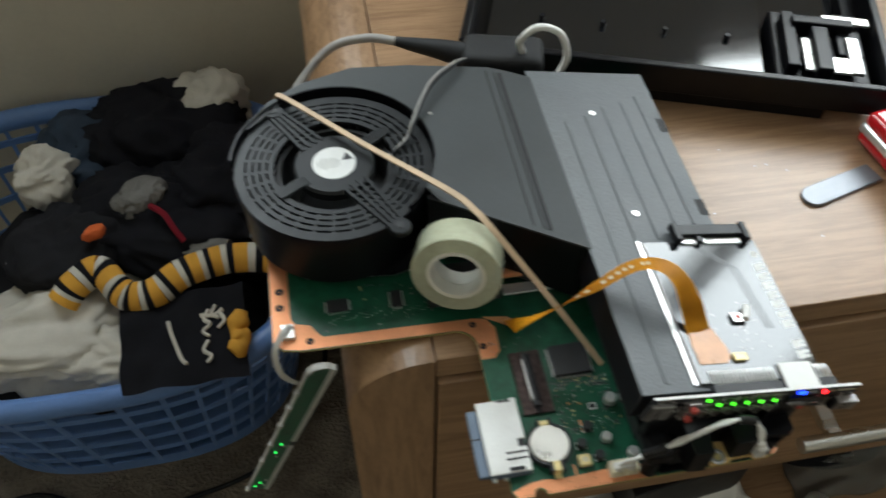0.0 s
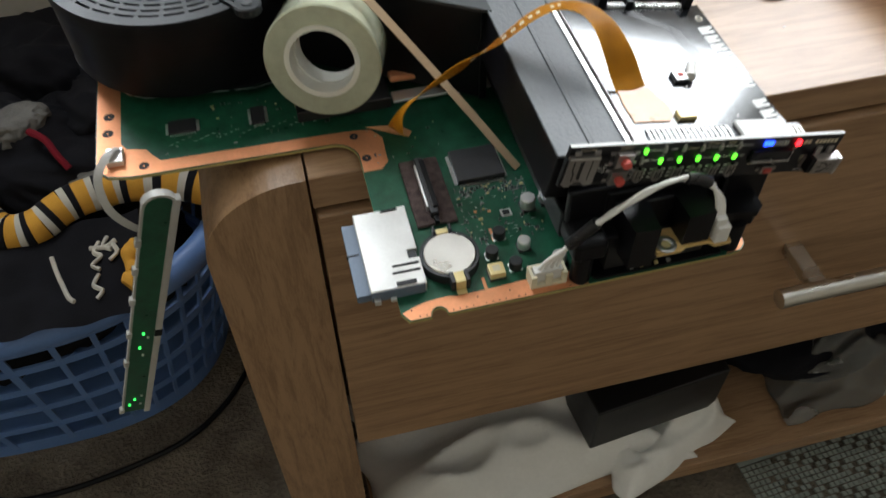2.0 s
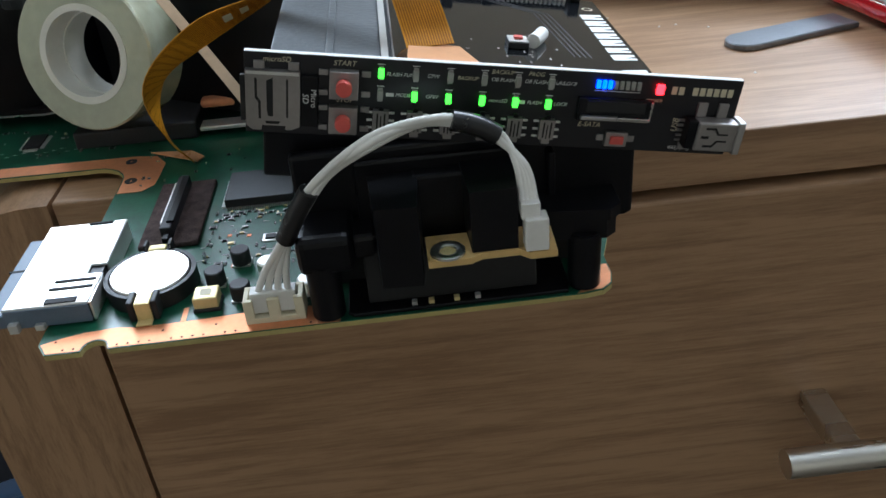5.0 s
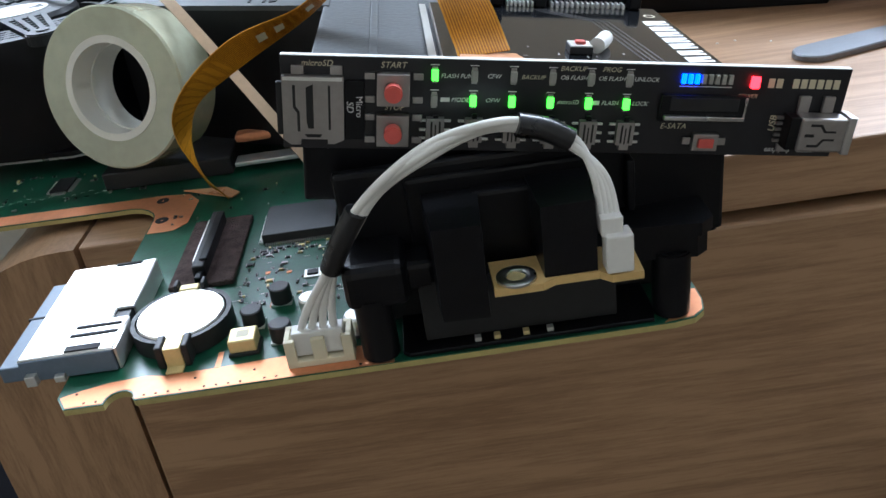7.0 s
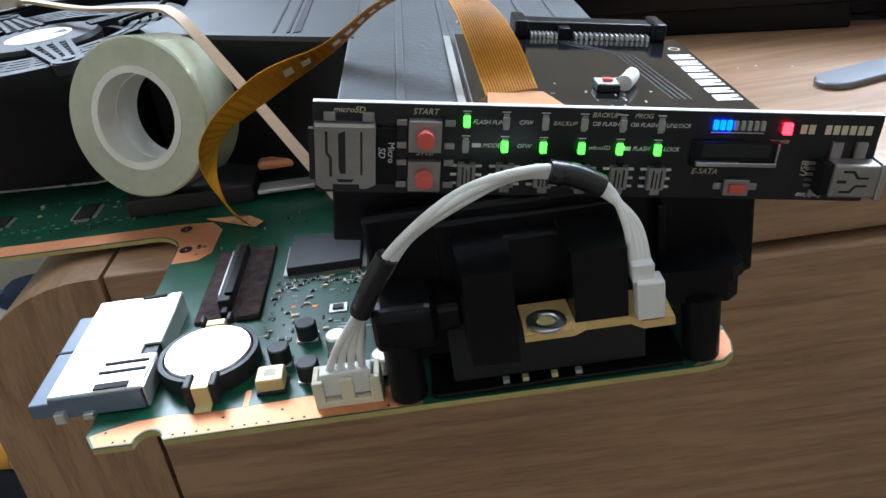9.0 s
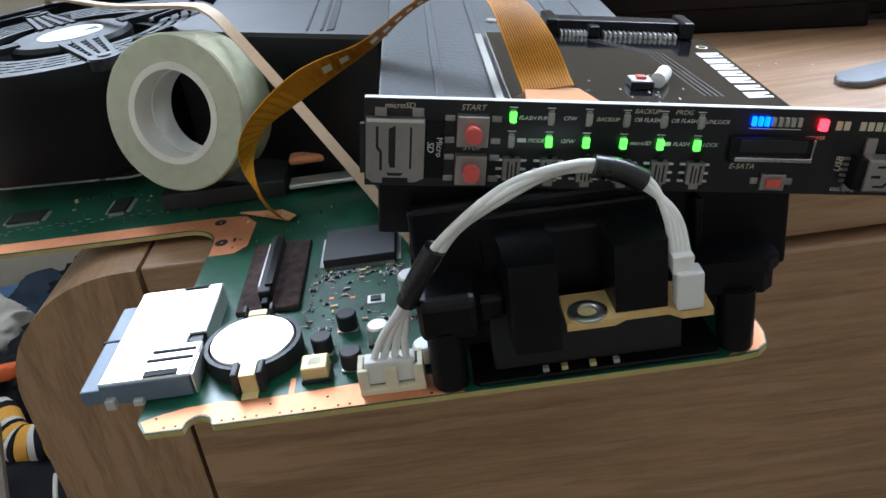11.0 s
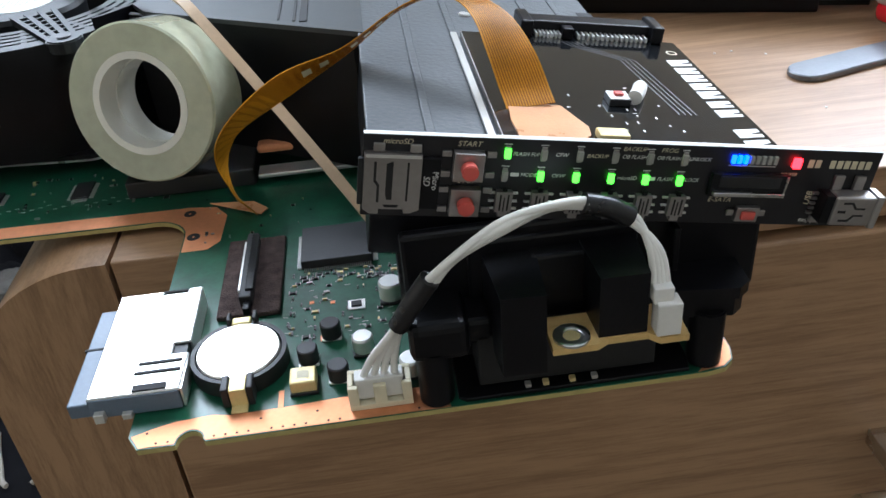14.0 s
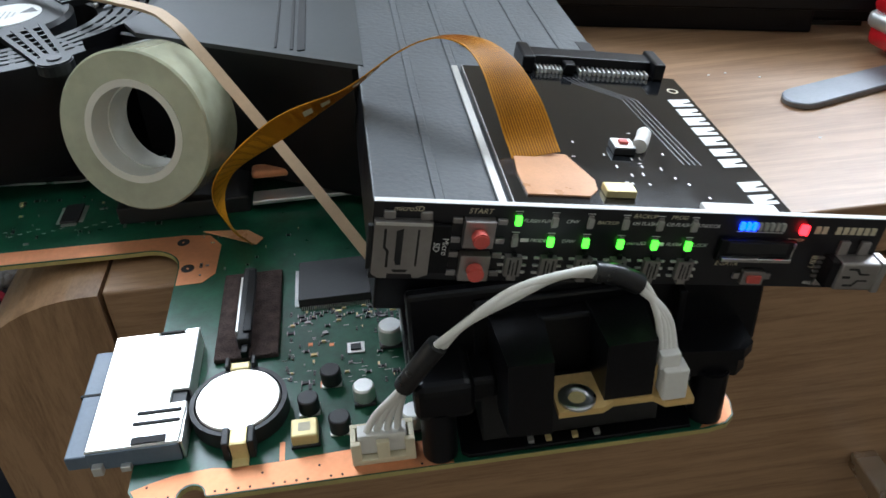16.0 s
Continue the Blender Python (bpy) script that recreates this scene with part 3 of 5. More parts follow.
# small surface parts too many to count
random.seed(4)
tan_bm, dark_bm, tin_bm = bmesh.new(), bmesh.new(), bmesh.new()
spots = [(random.uniform(19, 50), random.uniform(24, 57)) for _ in range(85)] + [(random.uniform(20, 47), random.uniform(50, 56)) for _ in range(40)]
spots += [(random.uniform(-95, -20), random.uniform(106, 135)) for _ in range(40)] + [(random.uniform(-10, 22), random.uniform(78, 100)) for _ in range(14)]
keep_off = [(46.5, 39.5, 4.5), (54.8, 41, 4.5), (38.6, 19.5, 4), (30.8, 26.8, 4), (25.4, 18.2, 4)]
for sx, sy in spots:
    if any((sx - a) ** 2 + (sy - b) ** 2 < r * r for a, b, r in keep_off):
        continue
    w, l = random.choice(((0.5, 1.0), (0.8, 1.6), (0.3, 0.6), (0.3, 0.6), (0.5, 1.0)))
    if random.random() < 0.5:
        w, l = l, w
    b = random.choice((tan_bm, dark_bm, dark_bm, tin_bm))
    box(sx - w / 2, sx + w / 2, sy - l / 2, sy + l / 2, Z, Z + 0.5, bm=b)
    if b is not tin_bm:
        e = 0.22
        if l > w:
            box(sx - w / 2, sx + w / 2, sy - l / 2 - e, sy - l / 2, Z, Z + 0.45, bm=tin_bm)
            box(sx - w / 2, sx + w / 2, sy + l / 2, sy + l / 2 + e, Z, Z + 0.45, bm=tin_bm)
        else:
            box(sx - w / 2 - e, sx - w / 2, sy - w / 2, sy + w / 2, Z, Z + 0.45, bm=tin_bm)
            box(sx + w / 2, sx + w / 2 + e, sy - w / 2, sy + w / 2, Z, Z + 0.45, bm=tin_bm)
part("tan_component", tan_bm, TANTALUM, board, kind="stuff")
part("dark_components", dark_bm, CHIP, board, kind="stuff")
part("tinned_pad", tin_bm, PANEL_STEEL, board, kind="stuff")
# printed legend, fine tracks
silk = bmesh.new()
for k in range(46):
    sx, sy = random.uniform(18, 50), random.uniform(24, 56)
    box(sx, sx + random.uniform(0.6, 1.8), sy, sy + 0.16, Z, Z + 0.06, bm=silk)
for k in range(26):
    box(-92 + k * 2.6, -90.6 + k * 2.6, 112 + (k % 4), 112.2 + (k % 4), Z, Z + 0.06, bm=silk)
part("printed_legend", silk, SILK, board, kind="stuff")
for px, py, l in ((28.6, 30.5, 3), (28.6, 26.5, 2.4), (25.5, 42, 1.2), (31, 41, 1.2), (19.2, 6.5, 5.5)):
    part("copper_pad", box(px - 0.6, px + 0.6, py - l / 2, py + l / 2, Z, Z + 0.1), COPPER, board)
part("square_outline", box(35.0, 39.5, 36.5, 40.5, Z, Z + 0.35, 0.1), SILVER, board)
part("square_outline", box(35.9, 38.6, 37.4, 39.6, Z + 0.3, Z + 0.8, 0.1), CHIP, board)
# red-brown rework patch and heat-sink bar
part("heat_pipe", box(7, 60, 120, 126, Z + 7, Z + 10, 1.2), COPPER, board)
part("dark_pad", box(-36, 6, 112, 137, Z, Z + 6.0, 0.6), CHIP, board)
part("heat_plate", box(7, 60, 112, 119, Z + 2, Z + 3.5, 0.4), SILVER, board)

# four-way header
hd = part("wire_header", box(35.0, 49.0, -0.8, 5.6, Z + 0.1, Z + 1.6, 0.2), IVORY, board, "ivory four-way header")
for b in ((35, 49, 4.4, 5.6), (35, 37.2, -0.8, 0.4), (46.8, 49, -0.8, 0.4), (40.6, 43.4, -0.8, 0.4)):
    part("header_wall", box(*b, Z + 1.5, Z + 6.6, 0.2), IVORY, hd)
for b in ((35, 36.2, 0.4, 4.4), (47.8, 49, 0.4, 4.4)):
    part("header_wall", box(*b, Z + 1.5, Z + 6.6, 0.2), IVORY, hd)

# ---- wire lead with its plugs ----
lead = thing("wire_lead", (42, 2, Z + 1.6), "white four-wire lead wrapped with two black tape bands", "cable")
part("plug", box(36.6, 47.4, 0.6, 4.2, Z + 2.0, Z + 7.6, 0.3), WHITE_PL, lead)
plug = part("plug", box(100.0, 105.2, -9.4, -5.2, 711.4, 719.4, 0.4), WHITE_PL, lead)
part("plug_collar", box(99.4, 103.6, -8.0, -4.6, 718.8, 722.6, 0.3), WHITE_PL, lead)
for k in range(4):
    o = (k - 1.5)
    sw = 0.7 * math.sin(k * 1.9)
    pts = [(42 + o * 2.3, 2.4, 701), (43.8 + o * 1.6, 1.5, 707), (47.6 + o * 0.6, -0.3 + o * 0.5, 715.5), (53 + o * 0.4, -2.9 + sw, 725 - o * 0.5),
           (60, -3.6 + o * 0.8, 733 - o * 0.8), (70, -3.0 - sw, 738.6 - o * 0.8), (80, -1.6 + o * 0.6, 741 - o * 0.55),
           (88, -0.9, 740 - o * 0.5), (95.8 - o * 0.3, -0.7 + sw, 736 - o * 0.4), (100.4 + o * 0.6, -3.6, 729.3), (101.6 + o * 1.0, -5.8, 720)]
    part("wire", tube(pts, 0.85, 10, 8), WIRE, lead, smooth=True)
part("tape_band", tube([(47.8, -0.4, 716), (51.2, -2.2, 722.6), (55.2, -3.4, 729)], 2.2, 14, 5), SLEEVE, lead, "black tape wrapped round the wires", smooth=True)
part("tape_band", tube([(86.4, -1.0, 740.5), (91.4, -0.8, 738.8), (95.9, -0.8, 736)], 2.25, 14, 5), SLEEVE, lead, "black tape wrapped round the wires", smooth=True)

# ---- blower fan with its duct ----
FX, FY, FZ = -77.5, 186.5, 741.0
fan = thing("blower_fan", (FX, FY, Z), "black blower fan with a round slotted guard and grey duct plate", "fan")
wall_p = [(55.5, FZ), (56.0, FZ - 3), (55.0, FZ - 10), (54.0, 702), (50, 702), (50, 712), (52.5, FZ - 6), (52.5, FZ - 1)]
part("fan_housing", lathe(wall_p, FX, FY, 72), BLACK_PL, fan, smooth=True)
base = [(-131, 176), (-128, 168), (-107, 143), (-100, 139), (-52, 134), (-40, 137), (-20, 150), (-20, 240), (-60, 258), (-124, 220)]
part("fan_base", prism(base, 700.2, 701.8, 0.3), BLACK_PL, fan, smooth=True)
part("base_edge", prism(base, 699.4, 700.1), STEEL, fan)
for px, py in ((-112, 170), (-60, 150), (-40, 220), (-105, 215)):
    part("fan_post", cyl(px, py, Z, 699.4, 3, 12), BLACK_PL, fan)
part("fan_floor", cyl(FX, FY, 702, 706, 50, 48), BLACK_MATT, fan)
# slotted guard: solid rings joined by ribs
bm = lathe([(34, FZ - 2), (37, FZ - 2), (37, FZ), (34, FZ)], FX, FY, 72)
for r0, r1 in ((38.4, 40.9), (42.3, 44.8), (46.2, 48.7), (50.1, 55.5)):
    lathe([(r0, FZ - 2), (r1, FZ - 2), (r1, FZ), (r0, FZ)], FX, FY, 72, bm=bm)
for k in range(30):
    own = box(36, 51, -0.9, 0.9, FZ - 1.9, FZ - 0.1)
    own.transform(Matrix.Translation((FX, FY, 0)) @ Matrix.Rotation(2 * math.pi * k / 30, 4, "Z"))
    join(bm, own)
part("fan_guard", bm, FAN_PL, fan, "grey-black guard ring with curved slots", smooth=True)
part("impeller", lathe([(22, 708), (33, 708), (33, FZ - 4), (30.5, FZ - 4), (30, 712), (22, 712)], FX, FY, 48), BLACK_MATT, fan)
blades = bmesh.new()
for k in range(48):
    own = box(33, 38.5, -0.4, 0.4, 708, FZ - 5)
    own.transform(Matrix.Translation((FX, FY, 0)) @ Matrix.Rotation(2 * math.pi * k / 48, 4, "Z") @ Matrix.Translation((33, 0, 0)) @ Matrix.Rotation(0.5, 4, "Z") @ Matrix.Translation((-33, 0, 0)))
    join(blades, own)
part("blades", blades, BLACK_MATT, fan, kind="stuff")
hub = part("hub", lathe([(0.01, FZ - 6), (22.6, FZ - 6), (22.9, FZ - 1), (21.6, FZ + 0.6), (0.01, FZ + 0.6)], FX, FY, 56, False), FAN_PL, fan, smooth=True)
label_ = part("hub_label", cyl(FX, FY, FZ + 0.6, FZ + 0.85, 12.3, 48), SILK, hub, "round white paper label")
for k in range(7):
    w = (3.0, 5.5, 6.5, 4.5, 6.0, 5.0, 3.2)[k]
    part("label_print", box(FX - 9 + k * 1.9, FX - 8.3 + k * 1.9, FY - w * 0.8, FY + w * 0.7, FZ + 0.8, FZ + 0.9), GREY_BAR, label_)
tri_bm = prism([(FX + 4.5, FY + 1), (FX + 11, FY + 1.5), (FX + 7.4, FY + 7)], FZ + 0.8, FZ + 0.92)
part("label_mark", tri_bm, CHIP, label_)


def arm(angle, r1, w0, w1, wide):
    bm = bmesh.new()
    n = 3 if wide else 2
    for k in range(n + 1):
        o = (k / n - 0.5)
        strip_w = 0.9
        own = prism([(19, o * w0 - strip_w), (r1, o * w1 - strip_w), (r1, o * w1 + strip_w), (19, o * w0 + strip_w)], FZ - 1.2, FZ + 1.4)
        join(bm, own)
    for k in range(8):
        r = 22 + k * (r1 - 24) / 7
        w = w0 + (w1 - w0) * (r - 19) / (r1 - 19)
        box(r, r + 1.2, -w / 2, w / 2, FZ - 1.0, FZ + 1.1, bm=bm)
    if wide:
        cyl(r1 + 2, 0, FZ - 2, FZ + 2.0, w1 / 2 + 1.8, 20, bevel=0.5, bm=bm)
    bm.transform(Matrix.Translation((FX, FY, 0)) @ Matrix.Rotation(radians(angle), 4, "Z"))
    a = part("arm", bm, FAN_PL, fan)
    if wide:
        s = cyl(r1 + 2, 0, FZ + 2.0, FZ + 2.5, 2.4, 16, bevel=0.3)
        s.transform(Matrix.Translation((FX, FY, 0)) @ Matrix.Rotation(radians(angle), 4, "Z"))
        part("screw", s, CHIP, a)


arm(124, 54, 13, 8, True)
arm(-60, 58, 14, 8, True)
arm(212, 38, 5, 4, False)
arm(34, 40, 6, 5, False)

# duct plate with the round opening
ZP = 745.0
circ = [(FX + 57.5 * math.cos(a), FY + 3 + 57.5 * math.sin(a)) for a in (radians(148 - k * (148 + 34) / 36) for k in range(37))]
plate = circ + [(-24, 146), (33, 110), (47.5, 101), (47.5, 236), (36, 243), (24, 249), (-25, 259), (-60, 262), (-92, 252), (-112, 238), (-124, 222)]
part("duct_plate", prism(plate, ZP - 1.5, ZP), DUCT, fan, "flat grey duct plate")
rim = lathe([(56.6, ZP - 9), (57.6, ZP - 9), (57.6, ZP - 0.2), (56.6, ZP - 0.2)], FX, FY + 3, 72)
bmesh.ops.delete(rim, geom=[v for v in rim.verts if (v.co.x - FX) * 0.45 + (v.co.y - FY) * 0.9 < -22], context="VERTS")
part("duct_rim", rim, BLACK_PL, fan)
wl = [(-30, 150), (33, 111.5), (46.5, 102.5)]
bm = bmesh.new()
for (ax, ay), (bx, by) in zip(wl, wl[1:]):
    prism([(ax, ay), (bx, by), (bx, by + 3), (ax, ay + 3)], Z + 5, ZP - 1.5, bm=bm)
prism([(44.0, 102.5), (47.0, 102.5), (47.0, 236), (44.0, 236)], Z + 5, ZP - 1.5, bm=bm)
prism([(-60, 259), (24, 246), (47, 233), (47, 236), (24, 249), (-60, 262)], Z + 5, ZP - 1.5, bm=bm)
prism([(-60, 259), (-92, 249), (-124, 219), (-126, 222), (-92, 252), (-60, 262)], Z + 5, ZP - 1.5, bm=bm)
part("duct_wall", bm, BLACK_PL, fan, "black duct side wall")
for gx, gw in ((21.4, 0.8), (26.2, 1.0), (28.4, 2.4)):
    part("duct_groove", box(gx, gx + gw, 121 - (gx - 21) * 0.6, 246 - (gx - 21) * 0.45, ZP, ZP + 0.35, 0.12), BLACK_MATT, fan)
for hx, hy in ((-18, 214), (-100, 150)):
    if hx > -60:
        part("rivet", cyl(hx, hy, ZP, ZP + 0.3, 1.0, 12), SILVER, fan)
part("fan_wire", tube([(-45, 187, 742.5), (-34, 196, 744), (-28, 206, 748), (-14, 232, 751), (4, 250, 749), (14, 262, 742)], 1.0, 10), BLACK_PL, fan, smooth=True)
part("fan_wire", tube([(-46, 186, 742.5), (-34, 198, 744), (-29, 208, 748), (-15, 234, 751), (3, 252, 749), (13, 263, 742)], 0.8, 10), CABLE_GREY, fan, smooth=True)

# ---- optical drive, tipped a little to one side ----
TILT = pose(0.046, 0.0065, 0.757, 0, 9.7, 0)
drive = thing("optical_drive", (85, 115, Z), "black optical drive with a grained sheet cover on plastic feet", "disc drive")
DV = -12.0
cover = part("top_cover", box(2, 80.5, 9, 236, DV - 1.2, DV, 0.4), DRIVE, drive, "dark grey grained sheet-metal cover", turn=TILT)
for u, ya, yb in ((16.5, 14, 190), (30.4, 14, 196), (43.9, 100, 204), (57.6, 100, 208), (69.0, 110, 214)):
    part("cover_rib", box(u - 1.1, u + 1.1, ya, yb, DV - 0.1, DV + 0.45, 0.4), DRIVE, cover, turn=TILT)
for u, yy in ((36.4, 118), (35.3, 198)):
    part("cover_screw", cyl(u, yy, DV, DV + 0.7, 2.0, 16, bevel=0.3), SILVER, cover, turn=TILT)
for yy in (116.5, 182.5):
    part("side_slot", box(75.8, 80.9, yy, yy + 11.5, DV - 3, DV + 0.15), BLACK_MATT, cover, turn=TILT)
part("drive_body", box(2.6, 80, 9.6, 235.4, DV - 21, DV - 1.2, 0.6), BLACK_PL, drive, turn=TILT)
# lower moulded frame, level with the board
part("frame_wall", box(49, 129, 12, 230, Z + 11, 719, 1), BLACK_PL, drive)
part("front_wall", box(50, 129, 9.5, 13, Z + 13, 731, 1), BLACK_PL, drive)
part("flange", box(49.5, 62.5, -3.0, 14, 706.5, 716.5, 2.2, 3), BLACK_PL, drive)
part("flange", box(61.5, 68, 0.5, 14, 707.5, 714, 1.2), BLACK_PL, drive)
part("flange", prism([(106, 1), (120, -1), (122.6, 1), (123, 14), (106, 14)], 707.5, 715, 0.8), BLACK_PL, drive)
part("flange_lip", prism([(105, 0.2), (120.5, -1.8), (123.4, 0.5), (124, 14), (105, 14)], 712.6, 715.4, 0.6), BLACK_PL, drive)
for fx, fy in ((54.5, 0.5), (115.5, 1.5)):
    part("foot", cyl(fx, fy, Z, 709, 3.9, 24, bevel=0.4), BLACK_PL, drive, smooth=True)
for fx, fy in ((58, 200), (113, 200)):
    part("foot", cyl(fx, fy, Z, 709, 3.9, 16), BLACK_PL, drive)
part("front_block", prism([(68.2, -8.2), (77.4, -8.6), (78.4, 8), (67, 8)], 705.2, 725.2, 1.0, seg=2), BLACK_PL, drive)
part("front_block", prism([(88.6, -6.9), (98.8, -6.9), (100, 8), (88, 8)], 711.25, 726.2, 1.0, seg=2), BLACK_PL, drive)
part("front_recess", box(77, 89, 4.5, 9, 709, 725.5, 0.8), BLACK_PL, drive)
part("front_ledge", box(64, 101, 8.2, 12, 709, 728.5, 0.8), BLACK_PL, drive)
part("front_rib", box(108, 109.6, 6, 12, 716, 727, 0.4), BLACK_PL, drive)
tanb = part("tan_board", prism([(78.6, -8.8), (88, -8.8), (90.5, -7.4), (99, -7.4), (101, -9.4), (107, -9.4), (107.4, 2), (78.6, 2)], 709.6, 711.2), TAN_BOARD, drive, "tan circuit board strip")
ring = lathe([(1.9, 711.2), (3.9, 711.2), (3.9, 711.7), (3.6, 711.9), (2.2, 711.9), (1.9, 711.7)], 83.2, -5.4, 32)
part("screw_ring", ring, STEEL, tanb, "steel screw ring", smooth=True)
part("screw_hole", cyl(83.2, -5.4, 711.2, 711.35, 1.9, 20), TANTALUM, tanb)
for px in (74, 78, 84, 89):
    part("contact", box(px, px + 1.3, -1.6, -0.2, Z + 1.0, Z + 1.9), TANTALUM if px in (78, 84) else SILVER, tanb)
part("under_block", box(64, 104, 0.5, 12, Z + 1.3, 709.6, 0.5), BLACK_MATT, drive)
# added black sheet: darkens the green board where the drive shades it
part("board_shade", prism([(59, -1.2), (60.5, -2.6), (111, -2.2), (112, 2), (112, 60), (59, 60)], Z + 0.15, Z + 1.0, 0.2), BLACK_PL, drive, "thin black sheet standing in for shade on the board")
part("under_wall", box(56, 122, 12, 16, Z + 0.15, Z + 12, 0.5), BLACK_MATT, drive)

# ---- add-on card lying on the drive, with its upright front panel ----
CV = -10.2
flash = thing("add_on_card", (85, 50, 742), "glossy black circuit card with an upright lamp and switch panel", "circuit card")
card = part("card", box(32.5, 98.5, 12, 96.5, CV - 1.6, CV, 0.15), GLOSS_BLACK, flash, "glossy black circuit card", turn=TILT)
part("card_edge", box(32.2, 32.5, 12, 96.5, CV - 1.5, CV - 0.1), PANEL_STEEL, card, turn=TILT)
part("spacer_strip", box(29.4, 31.2, 12, 98, DV, DV + 0.9), SILVER, card, turn=TILT)
SATA = TILT @ Matrix.Translation((0.0025, -0.001, 0))
# drive connector
sata = part("drive_connector", box(48, 91, 99, 106, CV - 1, CV + 4.0, 0.5), BLACK_PL, card, "black drive connector with gold pins", turn=SATA)
part("connector_ear", box(47.2, 51, 95, 107, CV, CV + 5.0, 0.6), BLACK_PL, sata, turn=SATA)
part("connector_ear", box(88, 91.6, 95, 107, CV, CV + 5.0, 0.6), BLACK_PL, sata, turn=SATA)
part("connector_key", box(60.2, 63.4, 95, 99, CV, CV + 3.2, 0.3), BLACK_PL, sata, turn=SATA)
for k in range(7):
    part("pin", box(52 + k * 1.2, 52.6 + k * 1.2, 95, 99, CV + 0.1, CV + 1.4), SILVER, sata, turn=SATA)
for k in range(15):
    part("pin", box(65 + k * 1.5, 65.7 + k * 1.5, 95, 99, CV + 0.1, CV + 1.4), SILVER, sata, turn=SATA)
# push button, glass diode and small parts in the middle
btn = part("push_button", box(62.7, 68.3, 43.6, 49.1, CV, CV + 1.7, 0.2), CHIP, card, turn=TILT)
part("button_plate", box(62.9, 68.1, 43.8, 48.9, CV + 1.7, CV + 2.0), SILVER, btn, turn=TILT)
part("button_cap", box(64.4, 66.8, 45.5, 47.5, CV + 2.0, CV + 2.7, 0.2), BTN_RED, btn, turn=TILT)
own = tube([(69.4, 45, CV + 1.9), (71.6, 49, CV + 1.9), (73.2, 52.5, CV + 1.9)], 1.9, 14, 3)
dio = part("glass_diode", own, WHITE_PL, card, "clear-white tubular diode", smooth=True, turn=TILT)
random.seed(9)
tin, prt = bmesh.new(), bmesh.new()
for _ in range(26):
    u, yy = random.gauss(66, 6.5), random.gauss(41, 8)
    if 34 < u < 98 and 16 < yy < 90 and not (61 < u < 74 and 42 < yy < 54):
        w, l = random.choice(((0.5, 1.0), (1.0, 0.5), (0.4, 1.4)))
        box(u, u + w, yy, yy + l, CV, CV + 0.12, bm=tin)
part("tinned_pad", tin, PANEL_STEEL, card, kind="stuff", turn=TILT)
trk = bmesh.new()
for k in range(4):
    o = k * 1.5
    for a, b in (((62 + o, 92), (64 + o, 88)), ((64 + o, 88), (76 + o, 78)), ((76 + o, 78), (80 + o, 40))):
        d = Vector((b[0] - a[0], b[1] - a[1])).normalized() * 0.25
        prism([(a[0] - d.y, a[1] + d.x), (b[0] - d.y, b[1] + d.x), (b[0] + d.y, b[1] - d.x), (a[0] + d.y, a[1] - d.x)], CV, CV + 0.03, bm=trk)
part("board_track", trk, PANEL_BLACK, card, kind="stuff", turn=TILT)
# brand print along the edge becomes plain slanted blocks
for k, w in enumerate((4.4, 4.6, 2.2, 4.4, 4.0, 4.8, 4.6, 4.8, 4.4, 4.8)):
    if k == 2:
        continue
    y0 = 21.5 + k * 5.95
    part("print_block", prism([(90.4, y0), (97.2, y0 + 1.2), (97.2, y0 + 1.2 + w * 0.34), (94.4, y0 + w * 0.34 + 0.8), (94.4, y0 + w * 0.6), (97.2, y0 + 1.2 + w * 0.62), (97.2, y0 + 1.2 + w), (90.4, y0 + w)], CV, CV + 0.06), SILK, card, turn=TILT)
part("print_ring", lathe([(1.2, CV), (1.7, CV), (1.7, CV + 0.06), (1.2, CV + 0.06)], 94.4, 86.5, 24), SILK_GOLD, card, turn=TILT)
# pin headers towards the panel
for u0, n in ((38, 17), (95, 4)):
    hdr = part("pin_header", box(u0 - 0.8, u0 + n * 2.1, 2.5, 10.5, CV - 1.4, CV + 1.3, 0.2), CHIP, flash, turn=TILT)
    for k in range(n):
        part("pin", tube([(u0 + 0.6 + k * 2.05, 9.5, CV + 0.6), (u0 + 0.6 + k * 2.05, 15.6, CV + 0.9), (u0 + 0.6 + k * 2.05, 18.2, CV + 0.1)], 0.42, 6, 2), SILVER, hdr, turn=TILT)
part("bridge_block", box(75.5, 93.5, 3, 19.5, CV + 0.05, CV + 1.6, 0.3), WHITE_PL, flash, turn=TILT)
part("gold_part", box(54.2, 61.4, 22.2, 26.6, CV, CV + 1.8, 0.3), TANTALUM, card, turn=TILT)

# front panel: face at y = 0 of the tilted frame
PW, PH = 107.0, 17.6
panel = part("switch_panel", box(0, PW, 0, 1.6, -PH, 0, 0.12), PANEL_BLACK, flash, "black upright panel with switches and lamps", turn=TILT)
part("panel_edge", box(0.1, PW - 0.1, 0.1, 1.5, -0.02, 0.12), SILK, panel, turn=TILT)


def on_panel(name, u0, u1, v0, v1, d, mat, parent=None, bevel=0.15, label="", base=0.0):
    return part(name, box(u0, u1, -d, -base, -v1, -v0, bevel), mat, parent or panel, label, turn=TILT)


# memory card socket: pressed steel lid with cut-outs
def panel_prism(name, poly, d, mat, parent, base=0.0, label=""):
    """A flat shape on the panel's face, from (across, down) points."""
    bm = prism(poly, base, d)
    for v in bm.verts:
        v.co = Vector((v.co.x, -v.co.z, -v.co.y))
    return part(name, bm, mat, parent, label, turn=TILT)


